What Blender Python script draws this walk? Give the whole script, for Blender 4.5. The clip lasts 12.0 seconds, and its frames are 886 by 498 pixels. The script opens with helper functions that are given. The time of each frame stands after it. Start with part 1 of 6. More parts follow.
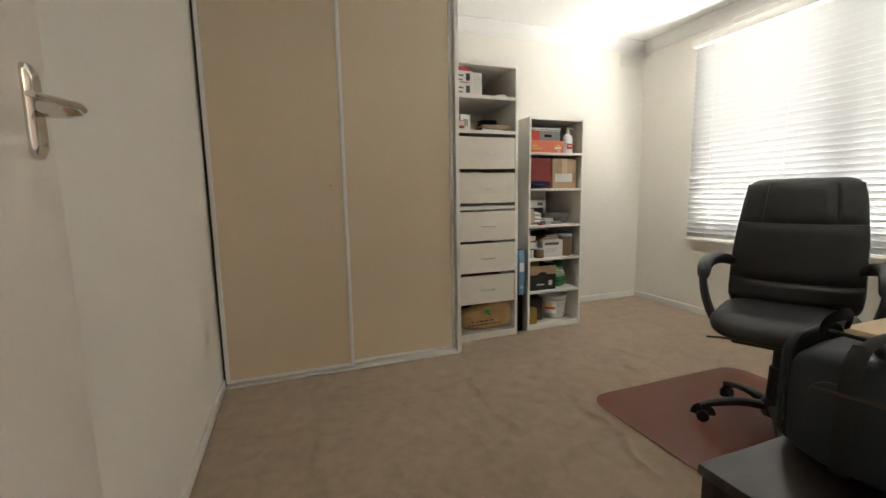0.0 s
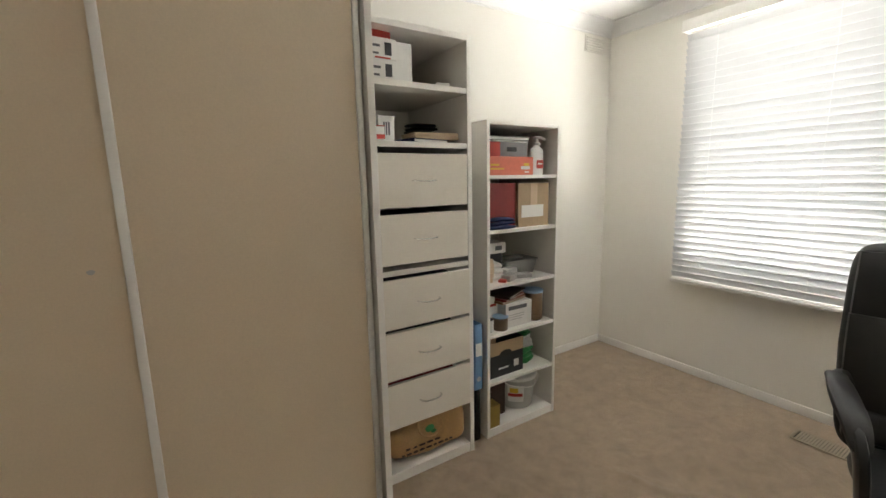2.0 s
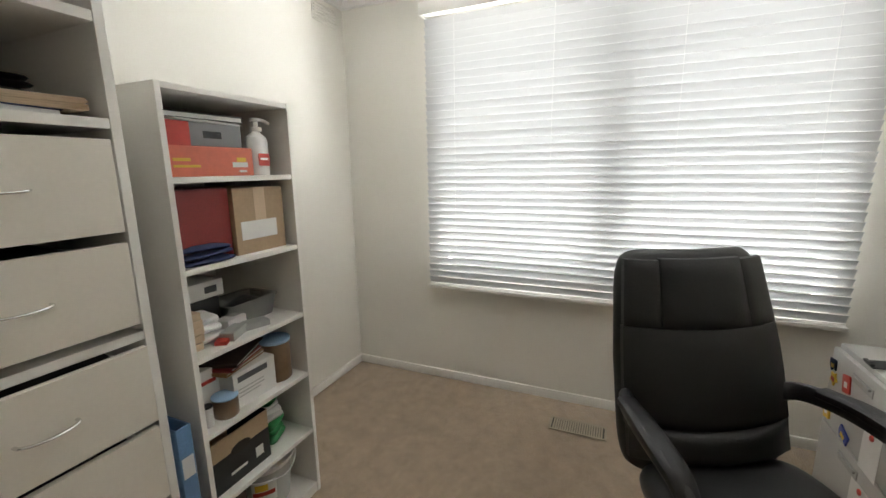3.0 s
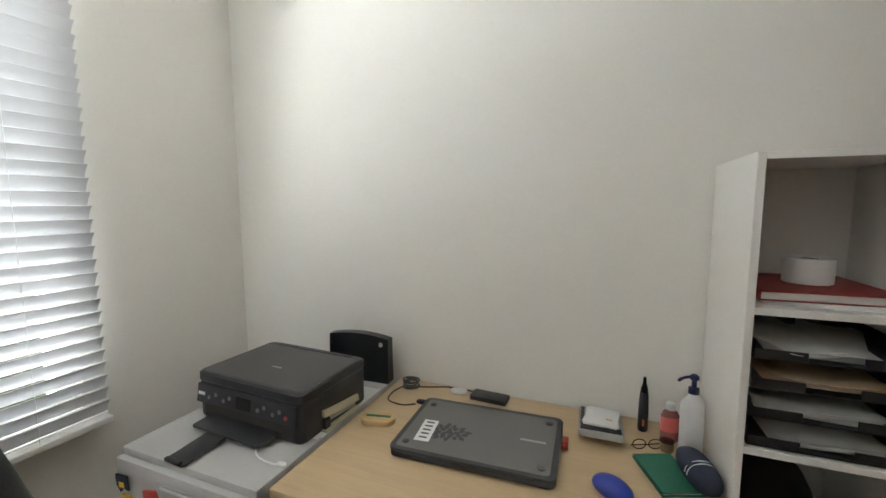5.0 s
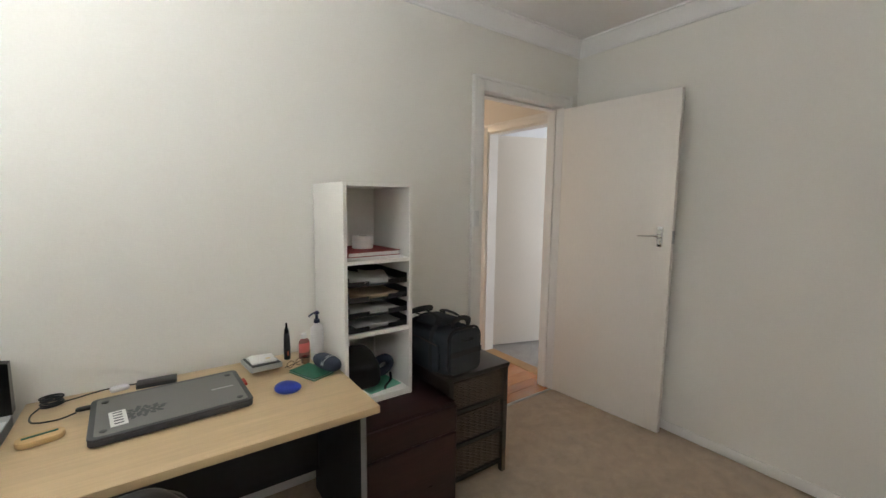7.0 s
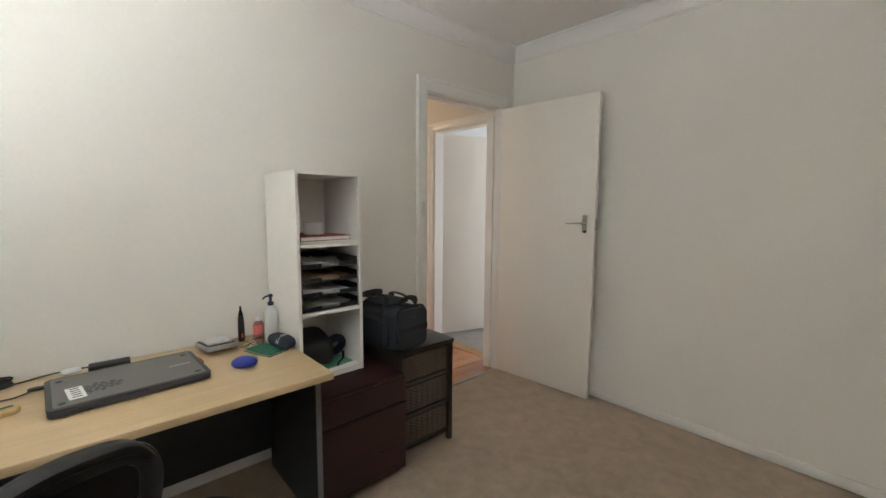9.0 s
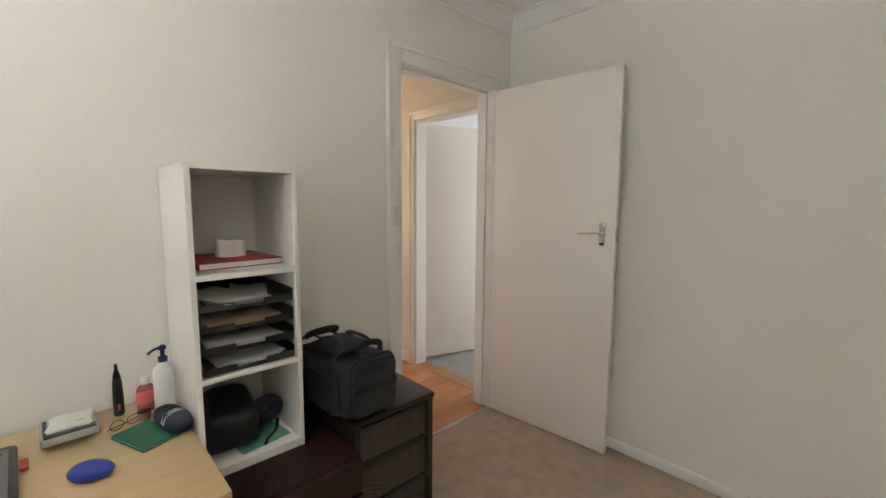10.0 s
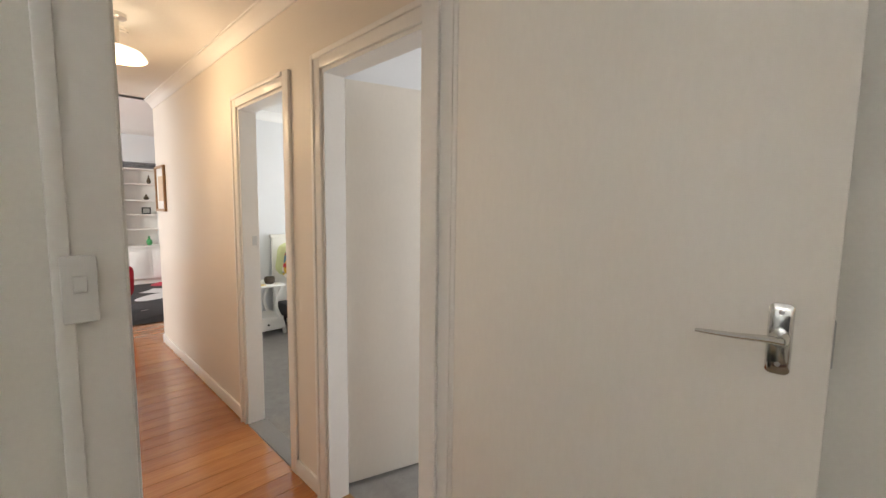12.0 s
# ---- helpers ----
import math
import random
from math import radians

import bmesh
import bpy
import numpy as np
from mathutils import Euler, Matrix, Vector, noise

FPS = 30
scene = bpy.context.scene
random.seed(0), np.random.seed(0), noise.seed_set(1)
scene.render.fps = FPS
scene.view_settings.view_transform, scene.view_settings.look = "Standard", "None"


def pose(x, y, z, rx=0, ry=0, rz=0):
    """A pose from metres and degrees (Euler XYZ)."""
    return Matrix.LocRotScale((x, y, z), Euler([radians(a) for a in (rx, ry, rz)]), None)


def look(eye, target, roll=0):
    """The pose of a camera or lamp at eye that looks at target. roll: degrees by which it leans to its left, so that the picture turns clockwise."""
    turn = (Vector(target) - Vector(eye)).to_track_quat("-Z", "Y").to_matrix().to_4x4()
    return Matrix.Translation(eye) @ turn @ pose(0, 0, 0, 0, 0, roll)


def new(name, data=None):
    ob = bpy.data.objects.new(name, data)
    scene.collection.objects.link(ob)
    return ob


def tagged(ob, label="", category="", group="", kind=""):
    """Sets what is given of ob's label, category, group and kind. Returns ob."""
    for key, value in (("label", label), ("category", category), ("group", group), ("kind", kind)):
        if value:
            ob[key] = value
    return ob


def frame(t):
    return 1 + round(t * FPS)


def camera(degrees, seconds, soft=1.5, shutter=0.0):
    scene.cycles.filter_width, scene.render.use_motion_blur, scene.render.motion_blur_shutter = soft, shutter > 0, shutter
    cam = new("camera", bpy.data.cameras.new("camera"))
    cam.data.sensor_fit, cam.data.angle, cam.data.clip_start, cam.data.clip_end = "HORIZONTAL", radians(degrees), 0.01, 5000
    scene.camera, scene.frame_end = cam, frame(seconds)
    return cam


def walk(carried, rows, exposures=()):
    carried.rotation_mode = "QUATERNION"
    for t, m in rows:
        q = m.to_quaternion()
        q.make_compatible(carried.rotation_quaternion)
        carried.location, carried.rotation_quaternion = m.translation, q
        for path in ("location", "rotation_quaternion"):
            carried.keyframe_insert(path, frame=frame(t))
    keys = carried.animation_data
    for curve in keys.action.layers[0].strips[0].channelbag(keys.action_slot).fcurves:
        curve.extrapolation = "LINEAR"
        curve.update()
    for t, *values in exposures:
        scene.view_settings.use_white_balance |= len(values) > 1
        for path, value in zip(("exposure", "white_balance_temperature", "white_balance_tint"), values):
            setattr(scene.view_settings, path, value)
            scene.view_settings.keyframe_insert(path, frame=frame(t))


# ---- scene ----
cam = camera(94.1, 12.0)
PATH = [
    (0, (0.434, 0.01, 1.094), (1.111, 1.873, 0.833), -1.0),
    (0.5, (0.409, 0.243, 1.184), (1.015, 2.126, 0.891), -0.9),
    (1, (0.497, 0.557, 1.257), (1.084, 2.445, 0.96), -0.9),
    (1.5, (0.643, 0.865, 1.343), (1.311, 2.724, 1.028), -0.9),
    (2, (0.885, 1.177, 1.382), (1.932, 2.85, 1.055), -1.2),
    (2.5, (1.095, 1.437, 1.382), (2.543, 2.775, 1.047), -1.5),
    (2.7, (1.199, 1.518, 1.393), (2.802, 2.662, 1.042), -1.2),
    (4.3, (2.085, 1.699, 1.456), (3.668, 0.533, 1.09), -0.0),
    (4.5, (2.136, 1.59, 1.425), (3.521, 0.18, 1.117), -0.1),
    (5, (2.216, 1.422, 1.375), (2.961, -0.421, 1.154), -0.2),
    (5.5, (2.274, 1.461, 1.376), (2.253, -0.528, 1.166), -0.0),
    (6, (2.332, 1.607, 1.394), (1.731, -0.287, 1.166), 0.2),
    (6.5, (2.428, 1.766, 1.396), (1.476, 0.02, 1.178), 0.3),
    (7, (2.57, 1.967, 1.402), (1.421, 0.346, 1.175), 0.7),
    (7.2, (2.621, 2.036, 1.398), (1.427, 0.447, 1.173), 0.8),
    (8.8, (2.722, 2.165, 1.347), (1.39, 0.69, 1.124), 0.7),
    (9, (2.661, 2.135, 1.334), (1.33, 0.657, 1.12), 0.4),
    (9.5, (2.467, 1.943, 1.348), (1.116, 0.485, 1.127), 0.4),
    (10, (2.21, 1.721, 1.37), (0.846, 0.276, 1.148), 0.4),
    (10.5, (1.885, 1.54, 1.401), (0.507, 0.107, 1.179), 0.4),
    (11, (1.55, 1.304, 1.426), (0.154, -0.109, 1.199), 0.5),
    (11.5, (1.267, 1.076, 1.434), (-0.129, -0.339, 1.215), 0.5),
    (12, (0.997, 0.797, 1.421), (-0.417, -0.605, 1.228), 0.7),
]
# the clip's camera adapts: stops, kelvin and tint
EXPOSURES = ((0, 0.54, 7350, 11), (2.0, 0.45, 7200, 11), (2.7, 0.32, 7000, 10), (4.3, 0.10, 6600, 10), (5.0, 0.28, 6550, 10), (5.8, 0.58, 6550, 10), (6.5, 0.64, 6600, 10), (9.0, 0.66, 6700, 10), (10.5, 0.78, 7100, 12), (12, 0.69, 7000, 11))
walk(cam, [(t, look(eye, target, roll)) for t, eye, target, roll in PATH], EXPOSURES)

# ---- light ----
world = bpy.data.worlds.new("sky")
scene.world = world
world.use_nodes = True
wn = world.node_tree.nodes
sky = wn.new("ShaderNodeTexSky")
sky.sky_type, sky.sun_disc = "NISHITA", False
sky.sun_elevation, sky.sun_rotation = radians(48), radians(40)
wn["Background"].inputs["Strength"].default_value = 0.1
world.node_tree.links.new(sky.outputs[0], wn["Background"].inputs["Color"])

sun = new("sun", bpy.data.lights.new("sun", "SUN"))
sun.data.energy, sun.data.angle, sun.data.color = 2.0, radians(0.5), (1, 0.95, 0.88)
sun.matrix_world = look((-3, -4, 8), (0, 0, 0))


def area_lamp(name, eye, target, width, height, watts, colour):
    lamp = new(name, bpy.data.lights.new(name, "AREA"))
    lamp.data.shape, lamp.data.size, lamp.data.size_y = "RECTANGLE", width, height
    lamp.data.energy, lamp.data.color = watts, colour
    lamp.matrix_world = look(eye, target)
    return lamp


area_lamp("study_sky", (4.10, 1.68, 1.48), (0, 1.68, 1.48), 2.1, 1.62, 78, (0.90, 0.95, 1.0))
# added fill lamp, low outside, aimed up through the slats to brighten the room
area_lamp("study_upward_fill", (4.66, 1.68, 0.10), (3.80, 1.68, 1.55), 2.8, 1.4, 450, (0.92, 0.96, 1.0))
# these three stand in assumed window openings, out of view
area_lamp("side_room_sky", (-2.99, 0.5, 1.5), (0, 0.2, 1.2), 1.5, 1.2, 29, (0.90, 0.93, 1.0))
area_lamp("bedroom_sky", (-3.29, -2.6, 1.5), (0, -2.6, 1.2), 1.6, 1.3, 36, (0.9, 0.95, 1.0))
area_lamp("living_sky", (3.39, -6.6, 1.5), (0, -6.6, 1.2), 2.2, 1.5, 95, (0.92, 0.96, 1.0))
bulb = new("hall_bulb", bpy.data.lights.new("hall_bulb", "POINT"))
bulb.data.energy, bulb.data.color, bulb.data.shadow_soft_size = 6.0, (1.0, 0.74, 0.48), 0.06
bulb.location = (0.58, -2.12, 2.12)

# ---- materials ----


def material(name, colour, rough=0.5, metal=0.0, vary=0.06, scale=3.0, grain=40.0, bump=0.05, depth=0.002, coat=0.0, stretch=(1, 1, 1), each=0.0, tint=None):
    """A surface whose colour drifts at a large and a fine scale, with a fine relief."""
    m = bpy.data.materials.new(name)
    m.use_nodes = True
    n, l = m.node_tree.nodes, m.node_tree.links
    b = n["Principled BSDF"]
    b.inputs["Roughness"].default_value, b.inputs["Metallic"].default_value = rough, metal
    b.inputs["Coat Weight"].default_value = coat
    tex, mp = n.new("ShaderNodeTexCoord"), n.new("ShaderNodeMapping")
    mp.inputs["Scale"].default_value = stretch
    l.new(tex.outputs["Object"], mp.inputs[0])
    big, fine = n.new("ShaderNodeTexNoise"), n.new("ShaderNodeTexNoise")
    big.inputs["Scale"].default_value, fine.inputs["Scale"].default_value = scale, grain
    big.inputs["Detail"].default_value, fine.inputs["Detail"].default_value = 4, 5
    l.new(mp.outputs[0], big.inputs["Vector"])
    l.new(mp.outputs[0], fine.inputs["Vector"])
    add = n.new("ShaderNodeMath")
    add.operation = "ADD"
    l.new(big.outputs[0], add.inputs[0])
    l.new(fine.outputs[0], add.inputs[1])
    last = add
    if each:
        info, mul = n.new("ShaderNodeObjectInfo"), n.new("ShaderNodeMath")
        mul.operation = "MULTIPLY_ADD"
        mul.inputs[1].default_value = each
        l.new(info.outputs["Random"], mul.inputs[0])
        l.new(add.outputs[0], mul.inputs[2])
        last = mul
    ramp = n.new("ShaderNodeMapRange")
    ramp.inputs["From Min"].default_value, ramp.inputs["From Max"].default_value = 0.65, 1.35 + each
    l.new(last.outputs[0], ramp.inputs["Value"])
    mix = n.new("ShaderNodeMix")
    mix.data_type = "RGBA"
    lo = [c * (1 - vary) for c in colour] if tint is None else tint
    mix.inputs[6].default_value, mix.inputs[7].default_value = (*lo, 1), (*[min(1, c * (1 + vary)) for c in colour], 1)
    l.new(ramp.outputs[0], mix.inputs[0])
    l.new(mix.outputs[2], b.inputs["Base Color"])
    rr = n.new("ShaderNodeMapRange")
    rr.inputs["To Min"].default_value, rr.inputs["To Max"].default_value = max(0.02, rough - 0.06), min(1, rough + 0.06)
    l.new(big.outputs[0], rr.inputs["Value"])
    l.new(rr.outputs[0], b.inputs["Roughness"])
    if bump:
        bp = n.new("ShaderNodeBump")
        bp.inputs["Strength"].default_value, bp.inputs["Distance"].default_value = bump, depth
        l.new(fine.outputs[0], bp.inputs["Height"])
        l.new(bp.outputs[0], b.inputs["Normal"])
    return m


def glass_like(name, colour, rough=0.03, alpha=0.25):
    m = bpy.data.materials.new(name)
    m.use_nodes = True
    n, l = m.node_tree.nodes, m.node_tree.links
    n.remove(n["Principled BSDF"])
    tr, gl, mx = n.new("ShaderNodeBsdfTransparent"), n.new("ShaderNodeBsdfGlossy"), n.new("ShaderNodeMixShader")
    tr.inputs[0].default_value = (*colour, 1)
    gl.inputs["Roughness"].default_value = rough
    fr = n.new("ShaderNodeFresnel")
    fr.inputs[0].default_value = 1.45
    l.new(fr.outputs[0], mx.inputs[0])
    l.new(tr.outputs[0], mx.inputs[1])
    l.new(gl.outputs[0], mx.inputs[2])
    df, mx2 = n.new("ShaderNodeBsdfDiffuse"), n.new("ShaderNodeMixShader")
    df.inputs[0].default_value = (*colour, 1)
    mx2.inputs[0].default_value = alpha
    l.new(mx.outputs[0], mx2.inputs[1])
    l.new(df.outputs[0], mx2.inputs[2])
    l.new(mx2.outputs[0], n["Material Output"].inputs[0])
    return m


def slat_material():
    """White painted slat, thin enough to let some daylight through."""
    m = material("blind_white", (0.66, 0.66, 0.655), 0.45, vary=0.02, bump=0.02)
    n, l = m.node_tree.nodes, m.node_tree.links
    tl, mx = n.new("ShaderNodeBsdfTranslucent"), n.new("ShaderNodeMixShader")
    tl.inputs[0].default_value = (0.85, 0.86, 0.88, 1)
    mx.inputs[0].default_value = 0.14
    l.new(n["Principled BSDF"].outputs[0], mx.inputs[1])
    l.new(tl.outputs[0], mx.inputs[2])
    l.new(mx.outputs[0], n["Material Output"].inputs[0])
    return m


def glow(name, colour, strength):
    m = bpy.data.materials.new(name)
    m.use_nodes = True
    b = m.node_tree.nodes["Principled BSDF"]
    b.inputs["Base Color"].default_value = (*colour, 1)
    b.inputs["Emission Color"].default_value = (*colour, 1)
    b.inputs["Emission Strength"].default_value = strength
    return m


def carpet_material(name, colour, worn):
    """Cut pile: tufts, trodden lanes and soft stains."""
    m = material(name, colour, 0.95, vary=0.12, scale=1.3, grain=330, bump=0.9, depth=0.006, tint=worn)
    n, l = m.node_tree.nodes, m.node_tree.links
    b = n["Principled BSDF"]
    b.inputs["Sheen Weight"].default_value = 0.25
    mid, mul = n.new("ShaderNodeTexNoise"), n.new("ShaderNodeMix")
    mid.inputs["Scale"].default_value, mid.inputs["Detail"].default_value = 11, 10
    mid.inputs["Distortion"].default_value = 0.4
    mid.inputs["Roughness"].default_value = 0.72
    l.new(n["Mapping"].outputs[0], mid.inputs["Vector"])
    ramp = n.new("ShaderNodeMapRange")
    ramp.inputs["From Min"].default_value, ramp.inputs["From Max"].default_value = 0.35, 0.7
    ramp.inputs["To Min"].default_value, ramp.inputs["To Max"].default_value = 0.78, 1.10
    l.new(mid.outputs[0], ramp.inputs["Value"])
    mul.data_type, mul.blend_type = "RGBA", "MULTIPLY"
    mul.inputs[0].default_value = 1.0
    old = b.inputs["Base Color"].links[0].from_socket
    l.new(old, mul.inputs[6])
    l.new(ramp.outputs[0], mul.inputs[7])
    l.new(mul.outputs[2], b.inputs["Base Color"])
    return m


PAINT = material("wall_paint", (0.86, 0.835, 0.77), 0.6, vary=0.025, scale=1.2, grain=120, bump=0.12, depth=0.001)
HALL_PAINT = material("hall_paint", (0.82, 0.76, 0.68), 0.5, vary=0.025, scale=1.2, grain=120, bump=0.1, depth=0.001)
COOL_PAINT = material("bedroom_paint", (0.74, 0.75, 0.76), 0.6, vary=0.02, scale=1.2, grain=120, bump=0.1, depth=0.001)
CEILING = material("ceiling_paint", (0.88, 0.87, 0.85), 0.8, vary=0.02, scale=0.8, grain=90, bump=0.1, depth=0.001)
TRIM = material("gloss_trim", (0.90, 0.88, 0.84), 0.3, vary=0.02, scale=2, grain=60, bump=0.05, depth=0.0008)
DOOR = material("door_paint", (0.91, 0.865, 0.795), 0.35, vary=0.02, scale=1.5, grain=80, bump=0.06, depth=0.0008, stretch=(1, 1, 0.3))
CARPET = carpet_material("taupe_carpet", (0.485, 0.37, 0.26), (0.41, 0.308, 0.212))
GREY_CARPET = carpet_material("grey_carpet", (0.34, 0.32, 0.30), (0.27, 0.255, 0.24))
BOARD = material("polished_board", (0.47, 0.20, 0.065), 0.16, vary=0.22, scale=1.2, grain=9, bump=0.03, depth=0.0006, coat=0.5, stretch=(0.6, 9, 4), each=0.5, tint=(0.29, 0.085, 0.02))
BEIGE = material("beige_wardrobe_board", (0.74, 0.62, 0.46), 0.42, vary=0.05, scale=1.4, grain=160, bump=0.12, depth=0.0007)
ALU = material("white_aluminium", (0.86, 0.85, 0.82), 0.35, vary=0.03, bump=0.02)
MELAMINE = material("white_melamine", (0.88, 0.855, 0.80), 0.4, vary=0.025, scale=2, grain=90, bump=0.04, depth=0.0006)
DRAWER = material("cream_melamine", (0.84, 0.79, 0.69), 0.4, vary=0.025, scale=2, grain=90, bump=0.04, depth=0.0006)
# near-black colour that puts shade into gaps, holes and joints
DARK_GAP = material("shadow_cavity", (0.05, 0.045, 0.04), 0.9, vary=0.1)
CHROME = material("chrome", (0.72, 0.71, 0.69), 0.14, 1.0, vary=0.03, bump=0.02)
STEEL = material("brushed_steel", (0.55, 0.54, 0.52), 0.3, 1.0, vary=0.05, bump=0.05)
LEATHER = material("black_leather", (0.009, 0.0088, 0.009), 0.44, vary=0.25, scale=5, grain=150, bump=0.35, depth=0.0015)
BLACK_PLASTIC = material("black_plastic", (0.022, 0.022, 0.024), 0.4, vary=0.15, grain=200, bump=0.1, depth=0.0005)
GLOSS_BLACK = material("gloss_black", (0.016, 0.016, 0.018), 0.15, vary=0.1, bump=0.02)
MAT_BROWN = material("red_brown_vinyl", (0.165, 0.046, 0.024), 0.45, vary=0.06, scale=2.5, grain=220, bump=0.12, depth=0.0006)
BEECH = material("beech_laminate", (0.62, 0.45, 0.255), 0.38, vary=0.09, scale=2.2, grain=12, bump=0.03, depth=0.0004, stretch=(0.5, 8, 8))
GREY_PANEL = material("charcoal_panel", (0.035, 0.038, 0.045), 0.5, vary=0.12, bump=0.05)
GREY_EDGE = material("grey_edging", (0.22, 0.22, 0.22), 0.5, vary=0.05)
MAHOGANY = material("dark_mahogany", (0.030, 0.010, 0.010), 0.3, vary=0.35, scale=2, grain=18, bump=0.04, depth=0.0005, stretch=(0.6, 6, 6))
ESPRESSO = material("espresso_wood", (0.022, 0.016, 0.013), 0.35, vary=0.35, scale=3, grain=20, bump=0.06, depth=0.0005, stretch=(0.6, 6, 6))
RATTAN = material("dark_woven_rattan", (0.075, 0.055, 0.037), 0.6, vary=0.5, scale=30, grain=160, bump=0.5, depth=0.002)
CABINET_GREY = material("grey_enamel", (0.50, 0.49, 0.465), 0.4, vary=0.04, scale=3, grain=140, bump=0.06, depth=0.0005)
PRINTER = material("printer_shell", (0.030, 0.030, 0.033), 0.42, vary=0.1, grain=260, bump=0.15, depth=0.0004)
PRINTER_TOP = material("printer_lid", (0.062, 0.060, 0.056), 0.4, vary=0.1, grain=260, bump=0.2, depth=0.0004)
NYLON = material("charcoal_nylon", (0.015, 0.020, 0.027), 0.6, vary=0.3, scale=8, grain=300, bump=0.5, depth=0.0012)
NYLON_BLACK = material("black_webbing", (0.008, 0.008, 0.009), 0.6, vary=0.3, scale=8, grain=300, bump=0.5, depth=0.001)
PAPER = material("paper", (0.80, 0.79, 0.76), 0.7, vary=0.03, bump=0.03)
KRAFT = material("cardboard", (0.46, 0.33, 0.205), 0.75, vary=0.08, grain=90, bump=0.1)
MANILA = material("manila_card", (0.66, 0.50, 0.34), 0.7, vary=0.05)
RED = material("red_card", (0.50, 0.05, 0.035), 0.5, vary=0.12)
DARK_RED = material("maroon_cover", (0.26, 0.028, 0.024), 0.55, vary=0.12, grain=150, bump=0.2)
ORANGE = material("orange_red_card", (0.70, 0.18, 0.11), 0.5, vary=0.1)
YELLOW = material("yellow_print", (0.75, 0.50, 0.06), 0.5)
WHITE_PLASTIC = material("white_plastic", (0.80, 0.79, 0.77), 0.3, vary=0.02, bump=0.02)
BLUE = material("blue_plastic", (0.02, 0.045, 0.33), 0.35, vary=0.1, bump=0.03)
NAVY = material("navy_fabric", (0.022, 0.028, 0.05), 0.8, vary=0.25, grain=220, bump=0.4)
DENIM = material("dark_blue_cloth", (0.03, 0.045, 0.12), 0.8, vary=0.25, grain=220, bump=0.4)
FOLDER_BLUE = material("blue_folder_card", (0.14, 0.27, 0.46), 0.5, vary=0.06)
GREEN = material("green_leatherette", (0.012, 0.13, 0.075), 0.5, vary=0.12, grain=180, bump=0.25)
MINT = material("mint_card", (0.16, 0.48, 0.33), 0.6, vary=0.05)
GREEN_PRINT = material("green_packaging", (0.05, 0.30, 0.10), 0.4, vary=0.2)
HESSIAN = material("tan_shopping_bag", (0.54, 0.34, 0.16), 0.7, vary=0.2, scale=9, grain=180, bump=0.5, depth=0.002)
BROWN = material("dark_brown_card", (0.055, 0.03, 0.022), 0.6, vary=0.2)
GOLD_TIN = material("gold_tin", (0.42, 0.30, 0.08), 0.35, 0.6, vary=0.1)
MILKY = glass_like("milky_plastic", (0.86, 0.86, 0.83), 0.15, 0.6)
CLEAR = glass_like("clear_plastic", (0.86, 0.87, 0.85), 0.1, 0.22)
GLASS = glass_like("window_glass", (0.96, 0.97, 0.97), 0.0, 0.0)
AMBER_JAR = material("brown_jar", (0.20, 0.13, 0.075), 0.3, vary=0.15)
BINDER_BLUE = material("blue_card", (0.15, 0.29, 0.50), 0.55, vary=0.12, grain=120, bump=0.1)
LID_BLUE = material("pale_blue_lid", (0.32, 0.48, 0.66), 0.4)
PINK = material("pink_label", (0.70, 0.16, 0.15), 0.4)
SOAP = glass_like("pink_liquid", (0.86, 0.42, 0.38), 0.05, 0.35)
LAPTOP_LID = material("grey_lid", (0.155, 0.152, 0.14), 0.42, vary=0.06, grain=260, bump=0.1, depth=0.0003)
LAPTOP_EDGE = material("dark_laptop_rim", (0.05, 0.052, 0.055), 0.45, vary=0.1)
SILVER_PLASTIC = material("silver_plastic", (0.42, 0.42, 0.40), 0.4, 0.2, vary=0.05)
IVORY = material("ivory_plastic", (0.62, 0.56, 0.38), 0.35, vary=0.05)
BLOND_WOOD = material("blond_wood", (0.62, 0.42, 0.20), 0.5, vary=0.15, scale=8, grain=40, stretch=(1, 6, 6))
REGISTER = material("beige_enamel", (0.40, 0.34, 0.25), 0.4, vary=0.08)
NAVY_PLASTIC = material("navy_plastic", (0.012, 0.018, 0.07), 0.3)
INK = material("grey_print", (0.12, 0.12, 0.13), 0.6)
SLAT = slat_material()
SHADE = glow("lit_shade", (1.0, 0.86, 0.66), 1.5)
BED_WHITE = material("white_duvet", (0.80, 0.80, 0.81), 0.8, vary=0.04, grain=120, bump=0.3)
PASTEL = material("pale_green_pillow", (0.70, 0.76, 0.42), 0.8, vary=0.06)
RED_CLOTH = material("red_upholstery", (0.42, 0.012, 0.03), 0.6, vary=0.15)
RUG_BLACK = material("rug_black", (0.03, 0.028, 0.03), 0.95, vary=0.3, grain=300, bump=0.5)
RUG_RED = material("rug_red", (0.55, 0.05, 0.09), 0.95, vary=0.2, grain=300, bump=0.5)
RUG_WHITE = material("rug_white", (0.62, 0.60, 0.60), 0.95, vary=0.1, grain=300, bump=0.5)
FRAME_WOOD = material("picture_frame_wood", (0.36, 0.20, 0.08), 0.4, vary=0.2, grain=30)
BRONZE = material("bronze_ornament", (0.09, 0.065, 0.04), 0.4, 0.5, vary=0.2)


